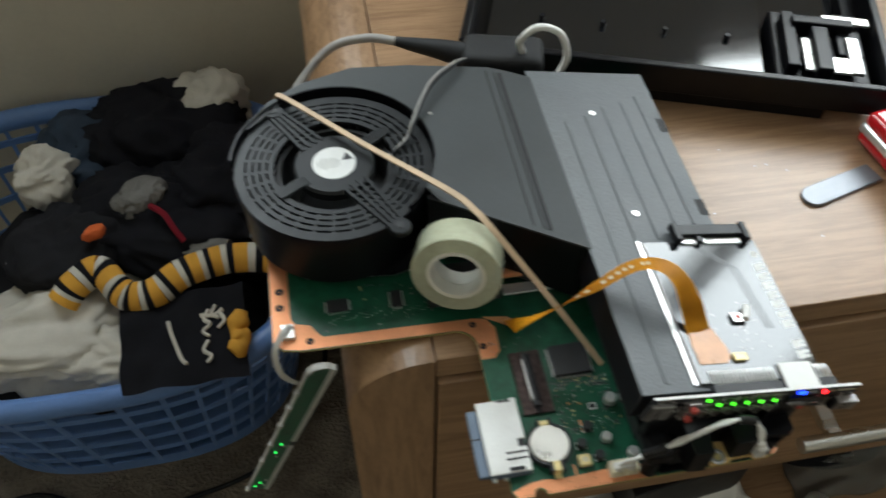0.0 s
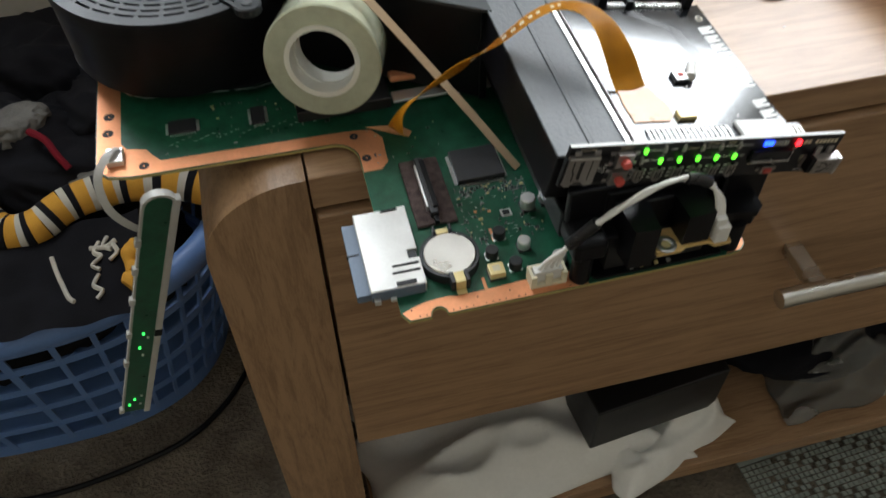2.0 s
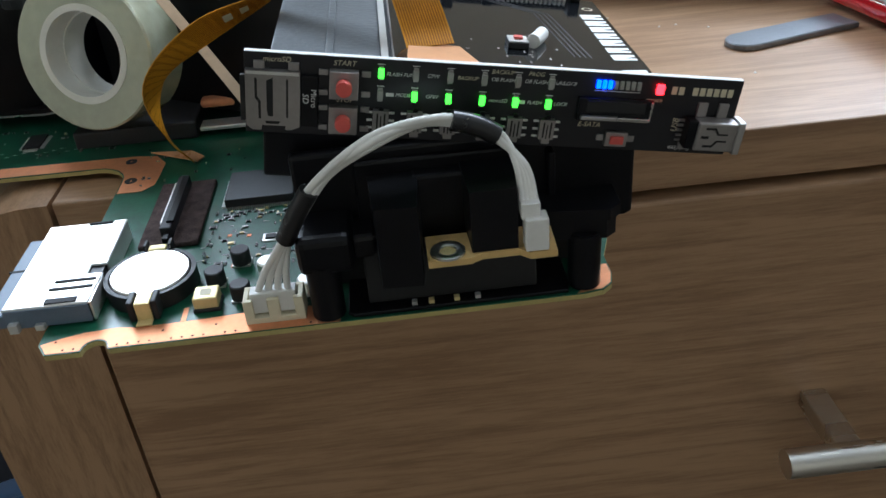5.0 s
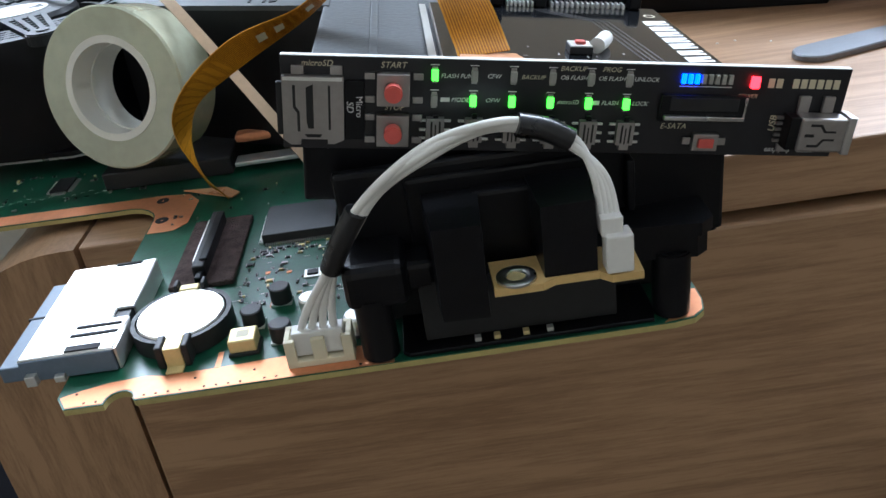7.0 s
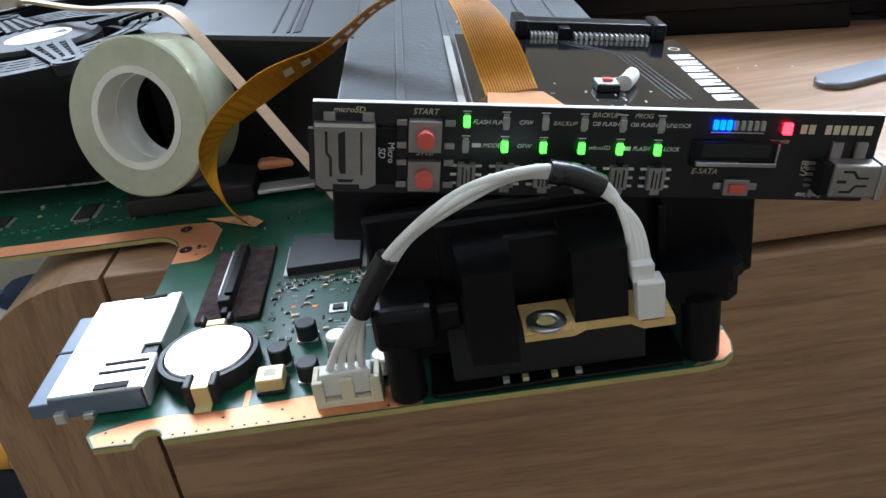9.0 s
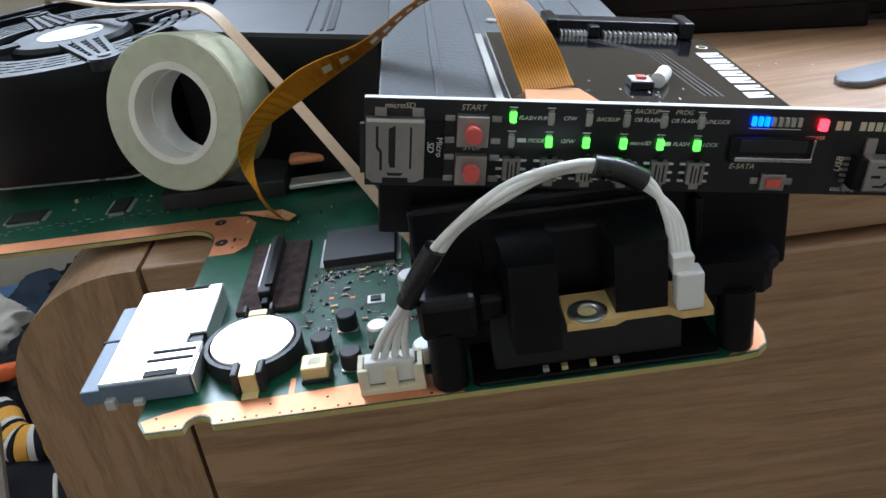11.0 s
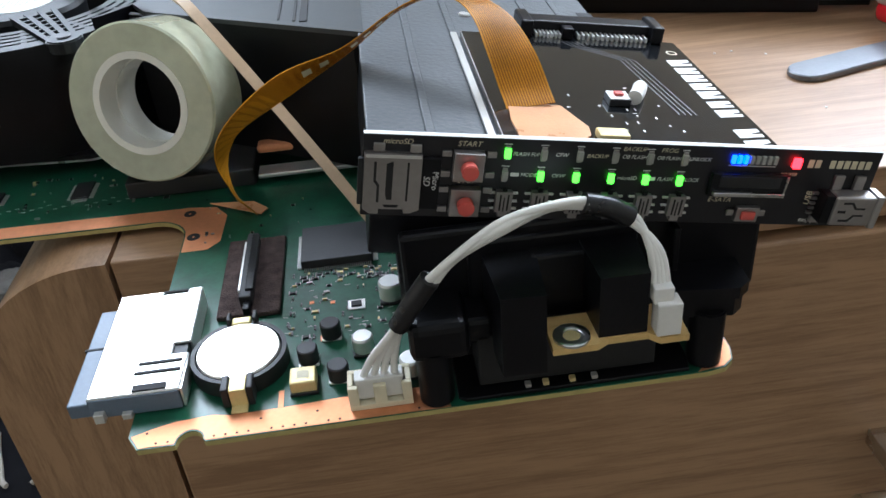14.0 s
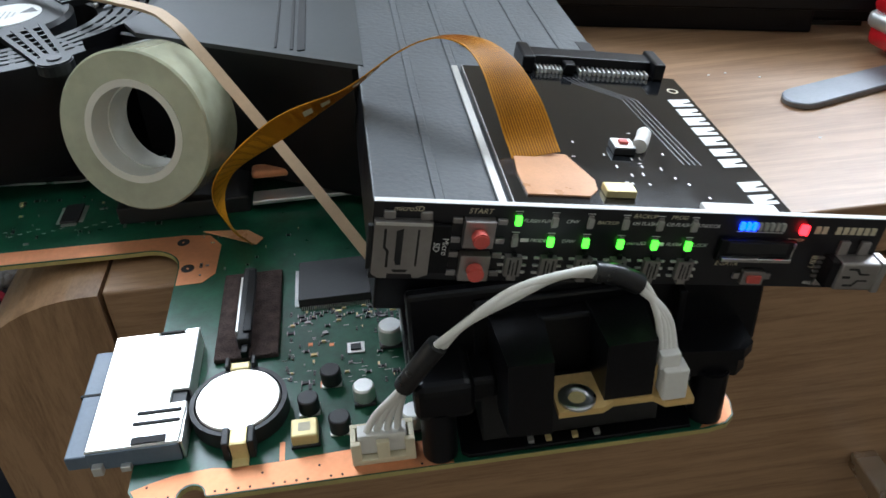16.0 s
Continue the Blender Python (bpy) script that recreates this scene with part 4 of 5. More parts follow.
sd = panel_prism("card_socket", [(0.3, 3.4), (11.4, 3.4), (11.4, 15.4), (9.6, 16.2), (8.4, 16.2), (8.4, 15.3), (3.4, 15.3), (3.4, 16.4), (1.6, 16.4), (0.3, 15.4)], 1.5, PANEL_STEEL, panel, label="pressed steel memory card socket")
panel_prism("socket_slot", [(4.6, 5.4), (5.9, 4.8), (5.9, 13.2), (4.9, 13.2), (4.6, 12.0)], 1.56, BLACK_MATT, sd, 1.4)
panel_prism("socket_slot", [(2.2, 5.0), (2.7, 5.0), (2.7, 9.0), (3.4, 10.0), (3.4, 13.8), (2.9, 13.8), (2.9, 10.2), (2.2, 9.2)], 1.56, BLACK_MATT, sd, 1.4)
panel_prism("socket_slot", [(8.6, 5.0), (9.0, 5.0), (9.0, 13.4), (8.6, 13.4)], 1.56, BLACK_MATT, sd, 1.4)
panel_prism("socket_slot", [(4.2, 14.3), (7.4, 14.3), (7.0, 14.9), (4.6, 14.9)], 1.56, BLACK_MATT, sd, 1.4)
panel_prism("socket_rib", [(0.5, 3.5), (11.2, 3.5), (11.2, 4.1), (0.5, 4.1)], 1.75, SILVER, sd, 1.4)
on_panel("socket_tab", -0.8, 0.2, 4.6, 14.6, 1.2, BLACK_MATT, sd)
on_panel("socket_foot", 2.0, 4.2, 1.6, 3.3, 0.8, PANEL_STEEL, sd)
on_panel("socket_foot", 9.0, 11.2, 1.6, 3.3, 0.8, PANEL_STEEL, sd)
mcard = on_panel("memory_card", 11.5, 15.2, 4.2, 15.4, 1.1, BLACK_PL)


def panel_words(text, u, v, size, mat=SILK, parent=None, d=0.04, turn=0, shear=0.25):
    m = TILT @ Matrix.Translation(Vector((u, -d, -v)) * MM) @ Matrix.Rotation(radians(90), 4, "X") @ Matrix.Rotation(radians(turn), 4, "Z")
    words(text, size, mat, parent or panel, m, shear=shear)


panel_words("Micro", 14.2, 9.0, 1.7, SILK, mcard, 1.14, -90, 0)
panel_words("SD", 12.5, 9.0, 1.8, SILK, mcard, 1.14, -90, 0.2)
panel_words("microSD", 6.6, 1.3, 1.6, SILK_GOLD)
panel_words("START", 20.4, 1.35, 1.6, SILK_GOLD)
panel_words("STOP", 20.6, 9.35, 1.5, SILK_GOLD)
for v in (5.5, 13.3):
    b = on_panel("tact_switch", 17.4, 23.4, v - 3.0, v + 3.0, 2.2, PANEL_STEEL, label="square steel push switch with a red button")
    own = cyl(20.4, 0, 0, 2.4, 1.65, 24, bevel=0.25)
    own.transform(Matrix.Translation((0, -2.2, -v)) @ Matrix.Rotation(radians(90), 4, "X"))
    part("button", own, BTN_RED, b, "round red button", smooth=True, turn=TILT)
    for u in (15.2, 24.0):
        for dv in (-2.2, 2.2):
            on_panel("solder_leg", u, u + 1.9, v + dv - 0.6, v + dv + 0.6, 0.7, PANEL_STEEL, b)
# six pairs of lamps with slide switches beneath
for k in range(6):
    u = 28.0 + k * 7.26
    for v, lit in ((2.85, k == 0), (7.6, k > 0)):
        lamp = on_panel("lamp", u - 0.6, u + 0.6, v - 1.0, v + 1.0, 0.9, LED_GREEN if lit else GREY_BAR, bevel=0.1,
                        label="lit green lamp" if lit else "unlit clear lamp")
        on_panel("lamp_pad", u - 0.5, u + 0.5, v - 1.5, v - 1.0, 0.4, PANEL_STEEL, lamp, 0.05)
        on_panel("lamp_pad", u - 0.5, u + 0.5, v + 1.0, v + 1.5, 0.4, PANEL_STEEL, lamp, 0.05)
        on_panel("lamp_outline", u - 0.8, u + 0.8, v - 1.9, v - 1.72, 0.05, SILK, lamp, 0)
    sw = panel_prism("slide_switch", [(u - 1.3, 10.9), (u + 2.0, 10.9), (u + 2.0, 15.4), (u + 1.3, 15.4), (u + 1.3, 16.4), (u - 0.5, 16.4), (u - 0.5, 15.4), (u - 1.3, 15.4)], 1.5, PANEL_STEEL, panel, label="small steel slide switch")
    on_panel("switch_slot", u - 0.55, u - 0.2, 11.4, 15.0, 1.56, BLACK_MATT, sw, 0, base=1.4)
    on_panel("switch_slot", u + 0.25, u + 0.5, 12.0, 15.2, 1.56, BLACK_MATT, sw, 0, base=1.4)
    on_panel("switch_slot", u + 1.0, u + 1.35, 11.4, 15.0, 1.56, BLACK_MATT, sw, 0, base=1.4)
    on_panel("switch_knob", u - 0.1, u + 0.9, 9.9 if k else 10.4, 10.9, 1.2, BLACK_PL, sw, 0.1, base=0.4)
    for du in (-2.6, 2.1):
        for v in (11.6, 13.4, 15.1):
            on_panel("switch_leg", u + du, u + du + 1.2, v - 0.22, v + 0.22, 0.5, SILVER, sw, 0.05)
for text, u, v, s in (("FLASH FUN", 32.0, 3.1, 1.15), ("CFW", 38.9, 3.0, 1.15), ("BACKUP", 46.2, 3.0, 1.15), ("BACKUP", 53.6, 1.2, 1.3), ("OB FLASH", 53.8, 2.9, 1.15),
                      ("PROG", 60.8, 1.2, 1.3), ("OB FLASH", 61.0, 2.9, 1.15), ("UNLOCK", 67.6, 2.9, 1.15), ("MODE", 32.8, 7.6, 1.15), ("OFW", 38.9, 7.6, 1.15),
                      ("microSD", 53.2, 7.6, 1.15), ("FLASH", 61.2, 7.6, 1.15), ("LOCK", 67.0, 7.6, 1.15), ("E-SATA", 74.2, 11.9, 1.6), ("POWER", 87.6, 5.6, 1.1), ("easy play", 96.0, 16.2, 1.5)):
    panel_words(text, u, v, s, SILK_GOLD if text in ("E-SATA", "POWER", "BACKUP", "PROG") else SILK)
panel_words("USB", 93.8, 11.0, 1.9, SILK_GOLD, turn=90)
for u0, u1, v0, v1 in ((29.2, 30.9, 7.2, 8.0), (57.9, 59.2, 7.2, 8.0), (100.2, 103.2, 15.7, 16.7)):
    on_panel("print_bar", u0, u1, v0, v1, 0.05, SILK, bevel=0)
for k in range(9):
    if k != 2:
        on_panel("print_bar", 91.2 + k * 1.6, 92.4 + k * 1.6, 2.1, 3.9, 0.05, SILK_GOLD, bevel=0)
# charge lamps, power lamp
for k in range(8):
    u = 74.6 + k * 1.28
    on_panel("bar_lamp", u - 0.42, u + 0.42, 1.5, 3.3, 0.8, LED_BLUE if k < 3 else GREY_BAR, bevel=0.1, label="lit blue lamp" if k < 3 else "unlit clear lamp")
on_panel("lamp_frame", 74.0, 84.2, 3.9, 4.05, 0.05, SILK, bevel=0)
on_panel("power_lamp", 87.6, 89.2, 1.7, 3.9, 1.0, LED_RED, label="lit red lamp")
# external drive socket
es = on_panel("side_socket", 70.8, 87.6, 5.4, 10.6, 1.2, BLACK_PL, label="black socket with a steel lip")
on_panel("socket_mouth", 72.5, 85.8, 5.8, 8.4, 1.4, BLACK_MATT, es, base=1.1)
on_panel("socket_lip", 71.5, 87.0, 9.2, 10.1, 2.2, STEEL, es, base=1.0)
on_panel("socket_lip", 86.9, 87.4, 5.6, 10.2, 1.5, STEEL, es, base=1.0)
sb = on_panel("small_switch", 78.2, 83.2, 13.0, 16.4, 1.3, PANEL_STEEL)
on_panel("button", 79.2, 82.2, 13.8, 15.6, 2.0, BTN_RED, sb, base=1.3)
for u in (76.4, 83.4):
    on_panel("solder_leg", u, u + 1.6, 14.0, 15.4, 0.6, PANEL_STEEL, sb)
# small socket at the panel's end
us = on_panel("lead_socket", 97.6, 106.8, 8.4, 15.2, 4.2, PANEL_STEEL, bevel=0.5, label="bright steel mini socket")
panel_prism("socket_slit", [(99.4, 9.5), (101.6, 9.5), (102.6, 10.8), (104.6, 10.8), (104.6, 11.2), (102.3, 11.2), (101.3, 10.0), (99.4, 10.0)], 4.25, BLACK_MATT, us, 4.1)
panel_prism("socket_slit", [(99.4, 14.1), (101.6, 14.1), (102.6, 12.8), (104.6, 12.8), (104.6, 12.4), (102.3, 12.4), (101.3, 13.6), (99.4, 13.6)], 4.25, BLACK_MATT, us, 4.1)
panel_prism("socket_slit", [(98.6, 11.5), (100.4, 11.5), (100.4, 12.1), (98.6, 12.1)], 4.25, BLACK_MATT, us, 4.1)
on_panel("socket_end", 106.6, 108.2, 8.0, 15.6, 4.4, STEEL, us, 0.3)
on_panel("socket_back", 95.6, 97.8, 8.6, 15.0, 3.6, BLACK_PL, us)
for u in (97.8, 102.6):
    on_panel("socket_foot", u, u + 2.2, 5.2, 8.4, 0.9, PANEL_STEEL, us)
on_panel("socket_foot", 95.4, 97.4, 14.8, 16.4, 0.9, PANEL_STEEL, us)
for k in range(5):
    on_panel("socket_pin", 94.4, 96.0, 9.3 + k * 1.15, 9.9 + k * 1.15, 0.6, PANEL_STEEL, us, 0.05)

# ---- amber flat cable from the board to the card ----
flat = thing("flat_cable", (10, 90, Z), "amber polyimide flat cable with fine tracks, looping from board to card", "cable")
line = [(4.6, 94.6, 695.6), (3.6, 84, 708.7), (7.4, 73, 729), (23.7, 71.5, 742), (42, 75.5, 748.8), (56, 77.5, 757), (66.5, 76.5, 760.6), (75, 72, 760.2), (80, 65, 757), (83, 57, 750.5), (85, 51, 743.6), (85.8, 46.5, 740.4)]
ups = [(0.6, -0.8, 0), (0.3, -0.9, 0.0), (-0.5, -0.8, 0.25), (-0.5, -0.5, 0.6), (-0.25, -0.85, 0.4), (-0.1, -0.9, 0.33), (-0.3, -0.9, 0.3), (-0.6, -0.7, 0.2), (-0.85, -0.4, 0.2), (-1, -0.1, 0.17), (-1, 0, 0.17), (-1, 0, 0.17)]
FILM_W = [8.5, 7.5, 8, 9, 9.5, 9.5, 10, 10.8, 11.6, 12, 12.3, 12.6]
part("flat_film", strap(line, ups, 12, 0.25, 8, widths=FILM_W), KAPTON, flat, smooth=True)
part("film_track", strap(line, ups, 12, 0.33, 8, widths=FILM_W, lanes=[(k / 9 - 0.022, k / 9 + 0.022) for k in range(-8, 9)]), KAPTON_TRACK, flat, "dark fine tracks in the film", kind="stuff")
pad = prism([(36.0, 22.0), (50.5, 22.0), (53.0, 25.0), (53.6, 29.5), (49.6, 41.5), (36.6, 42.5), (35.6, 32)], CV + 0.05, CV + 0.5)
part("cable_pad", pad, KAPTON_PALE, flat, "pale copper-pink end pad", turn=TILT)
film, film_up = smooth_path(line, 8), smooth_path(ups, 8)
for k in range(11):
    if k in (2, 8):
        continue
    a = 27 + k * 2
    part("film_print", strap([film[a], film[a + 1]], [film_up[a], film_up[a + 1]], 2.6, 0.5, 2), SILK_GOLD, flat, "pale print on the film")
part("cable_foot", prism([(-8, 101), (9, 90.5), (11, 93.5), (6, 99)], Z + 0.9, Z + 1.3), KAPTON_PALE, flat)

# ---- tape roll propped against the duct ----
TC, axis = Vector((-19.3, 116.1, 726.3)), Vector((-0.34, -1.0, 0.24)).normalized()
roll_m = axis.to_track_quat("Z", "Y").to_matrix().to_4x4()
roll_m.translation = TC * MM
tape = thing("tape_roll", (-15, 118, Z), "roll of cloudy clear sticky tape on a white core, propped upright", "tape roll")
part("tape_wound", lathe([(15.8, -9.5), (23.9, -9.5), (24.5, -8.9), (24.5, 8.9), (23.9, 9.5), (15.8, 9.5)], 0, 0, 72), TAPE, tape, "cloudy clear tape winding", smooth=True, turn=roll_m)
part("tape_core", lathe([(13.6, -9.7), (15.8, -9.7), (15.8, 9.7), (13.6, 9.7)], 0, 0, 64), TAPE_CORE, tape, "white plastic core ring", smooth=True, turn=roll_m)
part("core_rib", lathe([(13.2, -1), (13.7, -1), (13.7, 1), (13.2, 1)], 0, 0, 64), TAPE_CORE, tape, smooth=True, turn=roll_m)

# ---- tan rubber band stretched from the fan over the roll to the board ----
band = strap([(-106.8, 243.3, 744), (-101, 238, 747.5), (-60, 192, 748.5), (-20, 146, 753), (-9, 130, 753.2), (-1, 118, 749), (16, 99, 731.5), (33, 80, 713), (47, 64, 697), (49.3, 61.4, 694.4)],
             [(1, 1, 0)] * 3 + [(1, 1, 0.2), (1, 0.8, 0.3), (1, 0.6, 0.4), (1, 0.5, 0.5), (1, 0.5, 0.5), (1, 0.5, 0.4), (1, 0.5, 0.3)], 3.2, 1.2, 8)
whole("rubber_band", band, RUBBER, "flat tan rubber band stretched over the tape roll", "rubber band")

# ---- hanging light strip on a ribbon ----
strip = thing("lamp_strip", (-92, 97, 680), "narrow green lamp board in a frosted frame, hanging loose", "lamp strip")
A, B = Vector((-98, 88, 690)), Vector((-162, 108, 500))
along = (B - A).normalized()
across = Vector((0.93, 0.15, -0.30))
across = (across - along * across.dot(along)).normalized()
face = across.cross(along)
if face.y > 0:
    face = -face
sm = Matrix((across, along, face)).transposed().to_4x4()
sm.translation = A * MM
L = (B - A).length
end = [(6.0 * math.cos(a), 6.0 - 6.0 * math.sin(a)) for a in (math.pi * k / 8 for k in range(9))]
part("strip_board", prism([(-6.0, L)] + [(6.0, L)] + [(x, y) for x, y in end], 0, 1.4), PCB, strip, "green strip board", turn=sm)
part("strip_frame", box(5.2, 8.6, 2, L + 2, -1.5, 2.6, 0.5), FRAME_CLEAR, strip, "frosted clear side rail", turn=sm)
fr = lathe([(6.0, -1.5), (7.4, -1.5), (7.4, 2.2), (6.0, 2.2)], 0, 6.0, 40)
bmesh.ops.delete(fr, geom=[v for v in fr.verts if v.co.y > 6.5], context="VERTS")
part("strip_frame", fr, FRAME_CLEAR, strip, turn=sm)
part("strip_frame", box(-7.2, -5.9, 6, L, -1.5, 1.0, 0.3), FRAME_CLEAR, strip, turn=sm)
for yy in (30, 52, 78, 110, 140, L - 4):
    part("frame_clip", box(-8.6, -5.8, yy, yy + 5, -1, 2.0, 0.4), FRAME_CLEAR, strip, turn=sm)
part("frame_clip", box(5.0, 8.8, 78 + 30, 84 + 30, 0, 3.0, 0.4), BLACK_PL, strip, turn=sm)
for xx, yy, lit in ((-1, L * 0.55, 1), (1.5, L * 0.57, 0), (-2, L * 0.62, 1), (0, L * 0.66, 0), (-1.5, L * 0.92, 1), (2, L * 0.9, 0), (-4, L * 0.95, 1), (2, L * 0.95, 0)):
    part("strip_lamp", box(xx, xx + 1.2, yy, yy + 1.8, 1.4, 2.2, 0.15), LED_GREEN_DIM if lit else SILVER, strip, "small green lamp" if lit else "", turn=sm)
part("ribbon", strap([(-113, 112, 697.5), (-117, 106, 699), (-122, 98, 694), (-121, 92, 682), (-115, 93, 668), (-108, 97, 658)], [(1, 0, 0)] * 3 + [(1, 0.2, 0.2)] * 3, 3.5, 0.4, 8), FRAME_CLEAR, strip, "white ribbon lead")
part("ribbon_socket", box(-118, -111, 104, 113, Z, Z + 3.0, 0.4), SILVER, board, "steel ribbon socket")

# ---- things on the sideboard ----
tray_m = pose(0.018, 0.302, TOP * MM, 0, 0, -19)
tray = thing("case_cover", (180, 380, TOP), "glossy black plastic case cover lying open side up", "case cover")
TLn, TDp, TH = 286.0, 250.0, 34.0
part("tray_floor", box(12, TLn - 12, 14, TDp - 10, 0, 3), GLOSS_BLACK, tray, "glossy black floor of the cover", turn=tray_m)
for b in ((0, TLn, -2, 4, 12, TH), (0, TLn, TDp - 4, TDp, 10, TH), (-2, 4, 4, TDp - 4, 10, TH), (TLn - 4, TLn + 2, 4, TDp - 4, 10, TH)):
    part("tray_wall", box(*b, 1.2), BLACK_PL, tray, turn=tray_m)
for b in ((8, TLn - 36, 3, 15, 0, 14), (8, TLn - 8, TDp - 14, TDp - 3, 0, 14), (2, 14, 8, TDp - 8, 0, 14), (TLn - 14, TLn - 3, 20, TDp - 8, 0, 14)):
    part("tray_skirt", box(*b, 1.0), BLACK_PL, tray, turn=tray_m)
part("tray_plate", box(14, 208, 8, TDp - 14, 15, 18, 0.6), GLOSS_BLACK, tray, "shiny dark sheet inside", turn=tray_m)
for k in range(9):
    part("tray_boss", cyl(30 + k * 22, 16 + 40 * (k % 2), 18, 22, 2.0, 12), BLACK_PL, tray, turn=tray_m)
part("tray_block", box(214, 278, 10, 90, 3, 22, 2), BLACK_PL, tray, turn=tray_m)
for b in ((220, 229, 20, 80, 22, 30), (238, 249, 14, 60, 22, 34), (257, 274, 40, 86, 22, 27), (226, 268, 64, 72, 22, 33)):
    part("tray_bracket", box(*b, 1.0), BLACK_PL, tray, turn=tray_m)
for b in ((232, 270, 18, 34, 27, 29), (262, 270, 18, 56, 27, 30), (232, 238, 34, 52, 27, 29), (248, 280, 70, 78, 29, 31)):
    part("bright_bracket", box(*b, 0.5), SILVER, tray, "bent bright metal bracket", turn=tray_m)

ad = thing("cable_joiner", (42, 280, TOP), "black power plug joiner with a white cable loop", "plug")
am = pose(0.042, 0.280, TOP * MM, 0, 0, -14)
part("joiner_body", box(-27, 27, -14, 16, 0, 44, 6, 3), BLACK_MATT, ad, smooth=True, turn=am)
part("joiner_nose", tube([(-26, 2, 34), (-42, 4, 36), (-58, 7, 36), (-72, 10, 36)], 8.5, 14, 6, radius=lambda t: 1 - 0.62 * t), BLACK_MATT, ad, smooth=True, turn=am)
part("cable", tube([(-72, 10, 36), (-92, 14, 34), (-116, 10, 28), (-134, -6, 14), (-146, -28, -2), (-152, -40, -40), (-156, -20, -160)], 3.0, 12), CABLE_GREY, ad, "grey sleeved cable", smooth=True, turn=am)
part("cable_loop", tube([(12, -4, 44), (10, -10, 58), (20, -12, 70), (34, -12, 66), (40, -13, 50), (36, -15, 36), (33, -15.5, 28)], 2.3, 12), WIRE, ad, "white looped cable", smooth=True, turn=am)
part("loop_end", box(26, 36, -18, -13, 22, 30, 1), WHITE_PL, ad, turn=am)

red = thing("music_player", (282, 148, TOP), "red lacquered handheld player with a silver side band", "music player")
rm = pose(0.294, 0.153, (TOP + 2.6) * MM, 0, 0, 8.2)
part("player_back", box(-21, 21, -50, 50, 0, 10, 4, 3), RED_PL, red, smooth=True, turn=rm)
part("side_band", box(-22, 22, -51, 51, 8, 16, 3.5, 3), SILVER, red, "silver side band", smooth=True, turn=rm)
part("player_front", box(-21.5, 21.5, -50.5, 50.5, 14, 26, 5, 4), RED_PL, red, "glossy red front", smooth=True, turn=rm)
arc = [(13 * math.cos(a) + 2, 18 * math.sin(a) - 4) for a in (radians(20 + 12 * k) for k in range(13))]
part("front_window", prism([(-14, 18), (14, 18), (14, 44), (-14, 44)], 26, 26.2), RED_PL, red, turn=rm)
bm = prism(arc + [(x * 0.72, y * 0.72 - 4) for x, y in arc[::-1]], 26, 26.15)
part("front_mark", bm, SILK, red, "white curved mark", turn=rm)
part("ring_button", lathe([(4.2, 26), (7.2, 26), (7.2, 26.8), (4.2, 26.8)], 4, -32, 40), WHITE_PL, red, "white ring button", smooth=True, turn=rm)
part("ring_centre", cyl(4, -32, 26, 26.6, 4.0, 24), RED_PL, red, turn=rm)
part("window_line", box(-14.6, 14.6, 17, 17.8, 26, 26.2), SILK, red, turn=rm)
part("window_line", box(-14.6, -13.9, 17.8, 44, 26, 26.2), SILK, red, turn=rm)

blade_pts = [(8.0 - 8.0 * math.sin(a), 8.0 * math.cos(a)) for a in (math.pi * k / 10 for k in range(11))] + [(58, -7.5), (58, 7.5)]
whole("pry_blade", prism(blade_pts, 0, 2.2, 0.5), GREY_METAL, "flat dull grey round-ended blade jutting from the red player", "tool", turn=pose(0.2105, 0.155, (TOP + 0.2) * MM, 0, 0, 15.5))
part_bm = bmesh.new()
random.seed(12)
for k in range(6):
    x, y = random.uniform(150, 240), random.uniform(110, 230)
    cyl(x, y, TOP, TOP + 0.3, 0.5, 8, bm=part_bm)
whole("crumbs", part_bm, SILK, "pale specks of dust on the oak top", "dust", kind="stuff")

# ---- things in the open shelf ----
def sheet(cx, cy, w, d, z, seed, lump, n=48, turn=0.0):
    """A crumpled film lying in a heap."""
    bm = bmesh.new()
    bmesh.ops.create_grid(bm, x_segments=n, y_segments=n, size=0.5)
    for v in bm.verts:
        p = Vector((v.co.x * 1.9 + seed, v.co.y * 1.9, seed))
        edge = max(abs(v.co.x), abs(v.co.y)) * 2
        h = lump * (0.45 + 0.8 * noise.noise(p) + 0.45 * (1 - 2 * abs(noise.noise(p * 2.4)))) * max(0, 1 - edge ** 3)
        v.co = Vector((v.co.x * w * (1 + 0.15 * noise.noise(p * 2)), v.co.y * d * (1 + 0.2 * noise.noise(p * 1.7)), max(h, 0)))
    bmesh.ops.solidify(bm, geom=bm.faces[:], thickness=0.5)
    bm.transform(Matrix.Translation((cx, cy, z + 1)) @ Matrix.Rotation(radians(turn), 4, "Z"))
    return bm


SH = 256.0
whole("plastic_bag", sheet(112, 160, 290, 145, SH, 3.1, 62), POLY, "crumpled white polythene bag on the lower shelf", "bag", smooth="full")
whole("plastic_bag", sheet(225, 130, 130, 90, SH + 2, 8.4, 40, turn=20), POLY, "crumpled white polythene bag on the lower shelf", "bag", smooth="full")
whole("black_box", box(-60, 60, -50, 50, 0, 60, 1.5), CARD_BLACK, "flat black cardboard box on white bags", "box", turn=pose(0.207, 0.16, (SH + 38) * MM, 0, 0, 6))
whole("wrapped_pouch", heap(400, 190, SH + 26, 100, 60, 26, 5.0, 0.2), CLOTH_BLACK, "dark cloth pouch in clear film on the shelf", "pouch", smooth="full")
whole("film_wrap", sheet(420, 150, 150, 100, SH + 2, 6.6, 48), POLY_CLEAR, "clear crinkled film wrap on the shelf", "film", smooth="full")

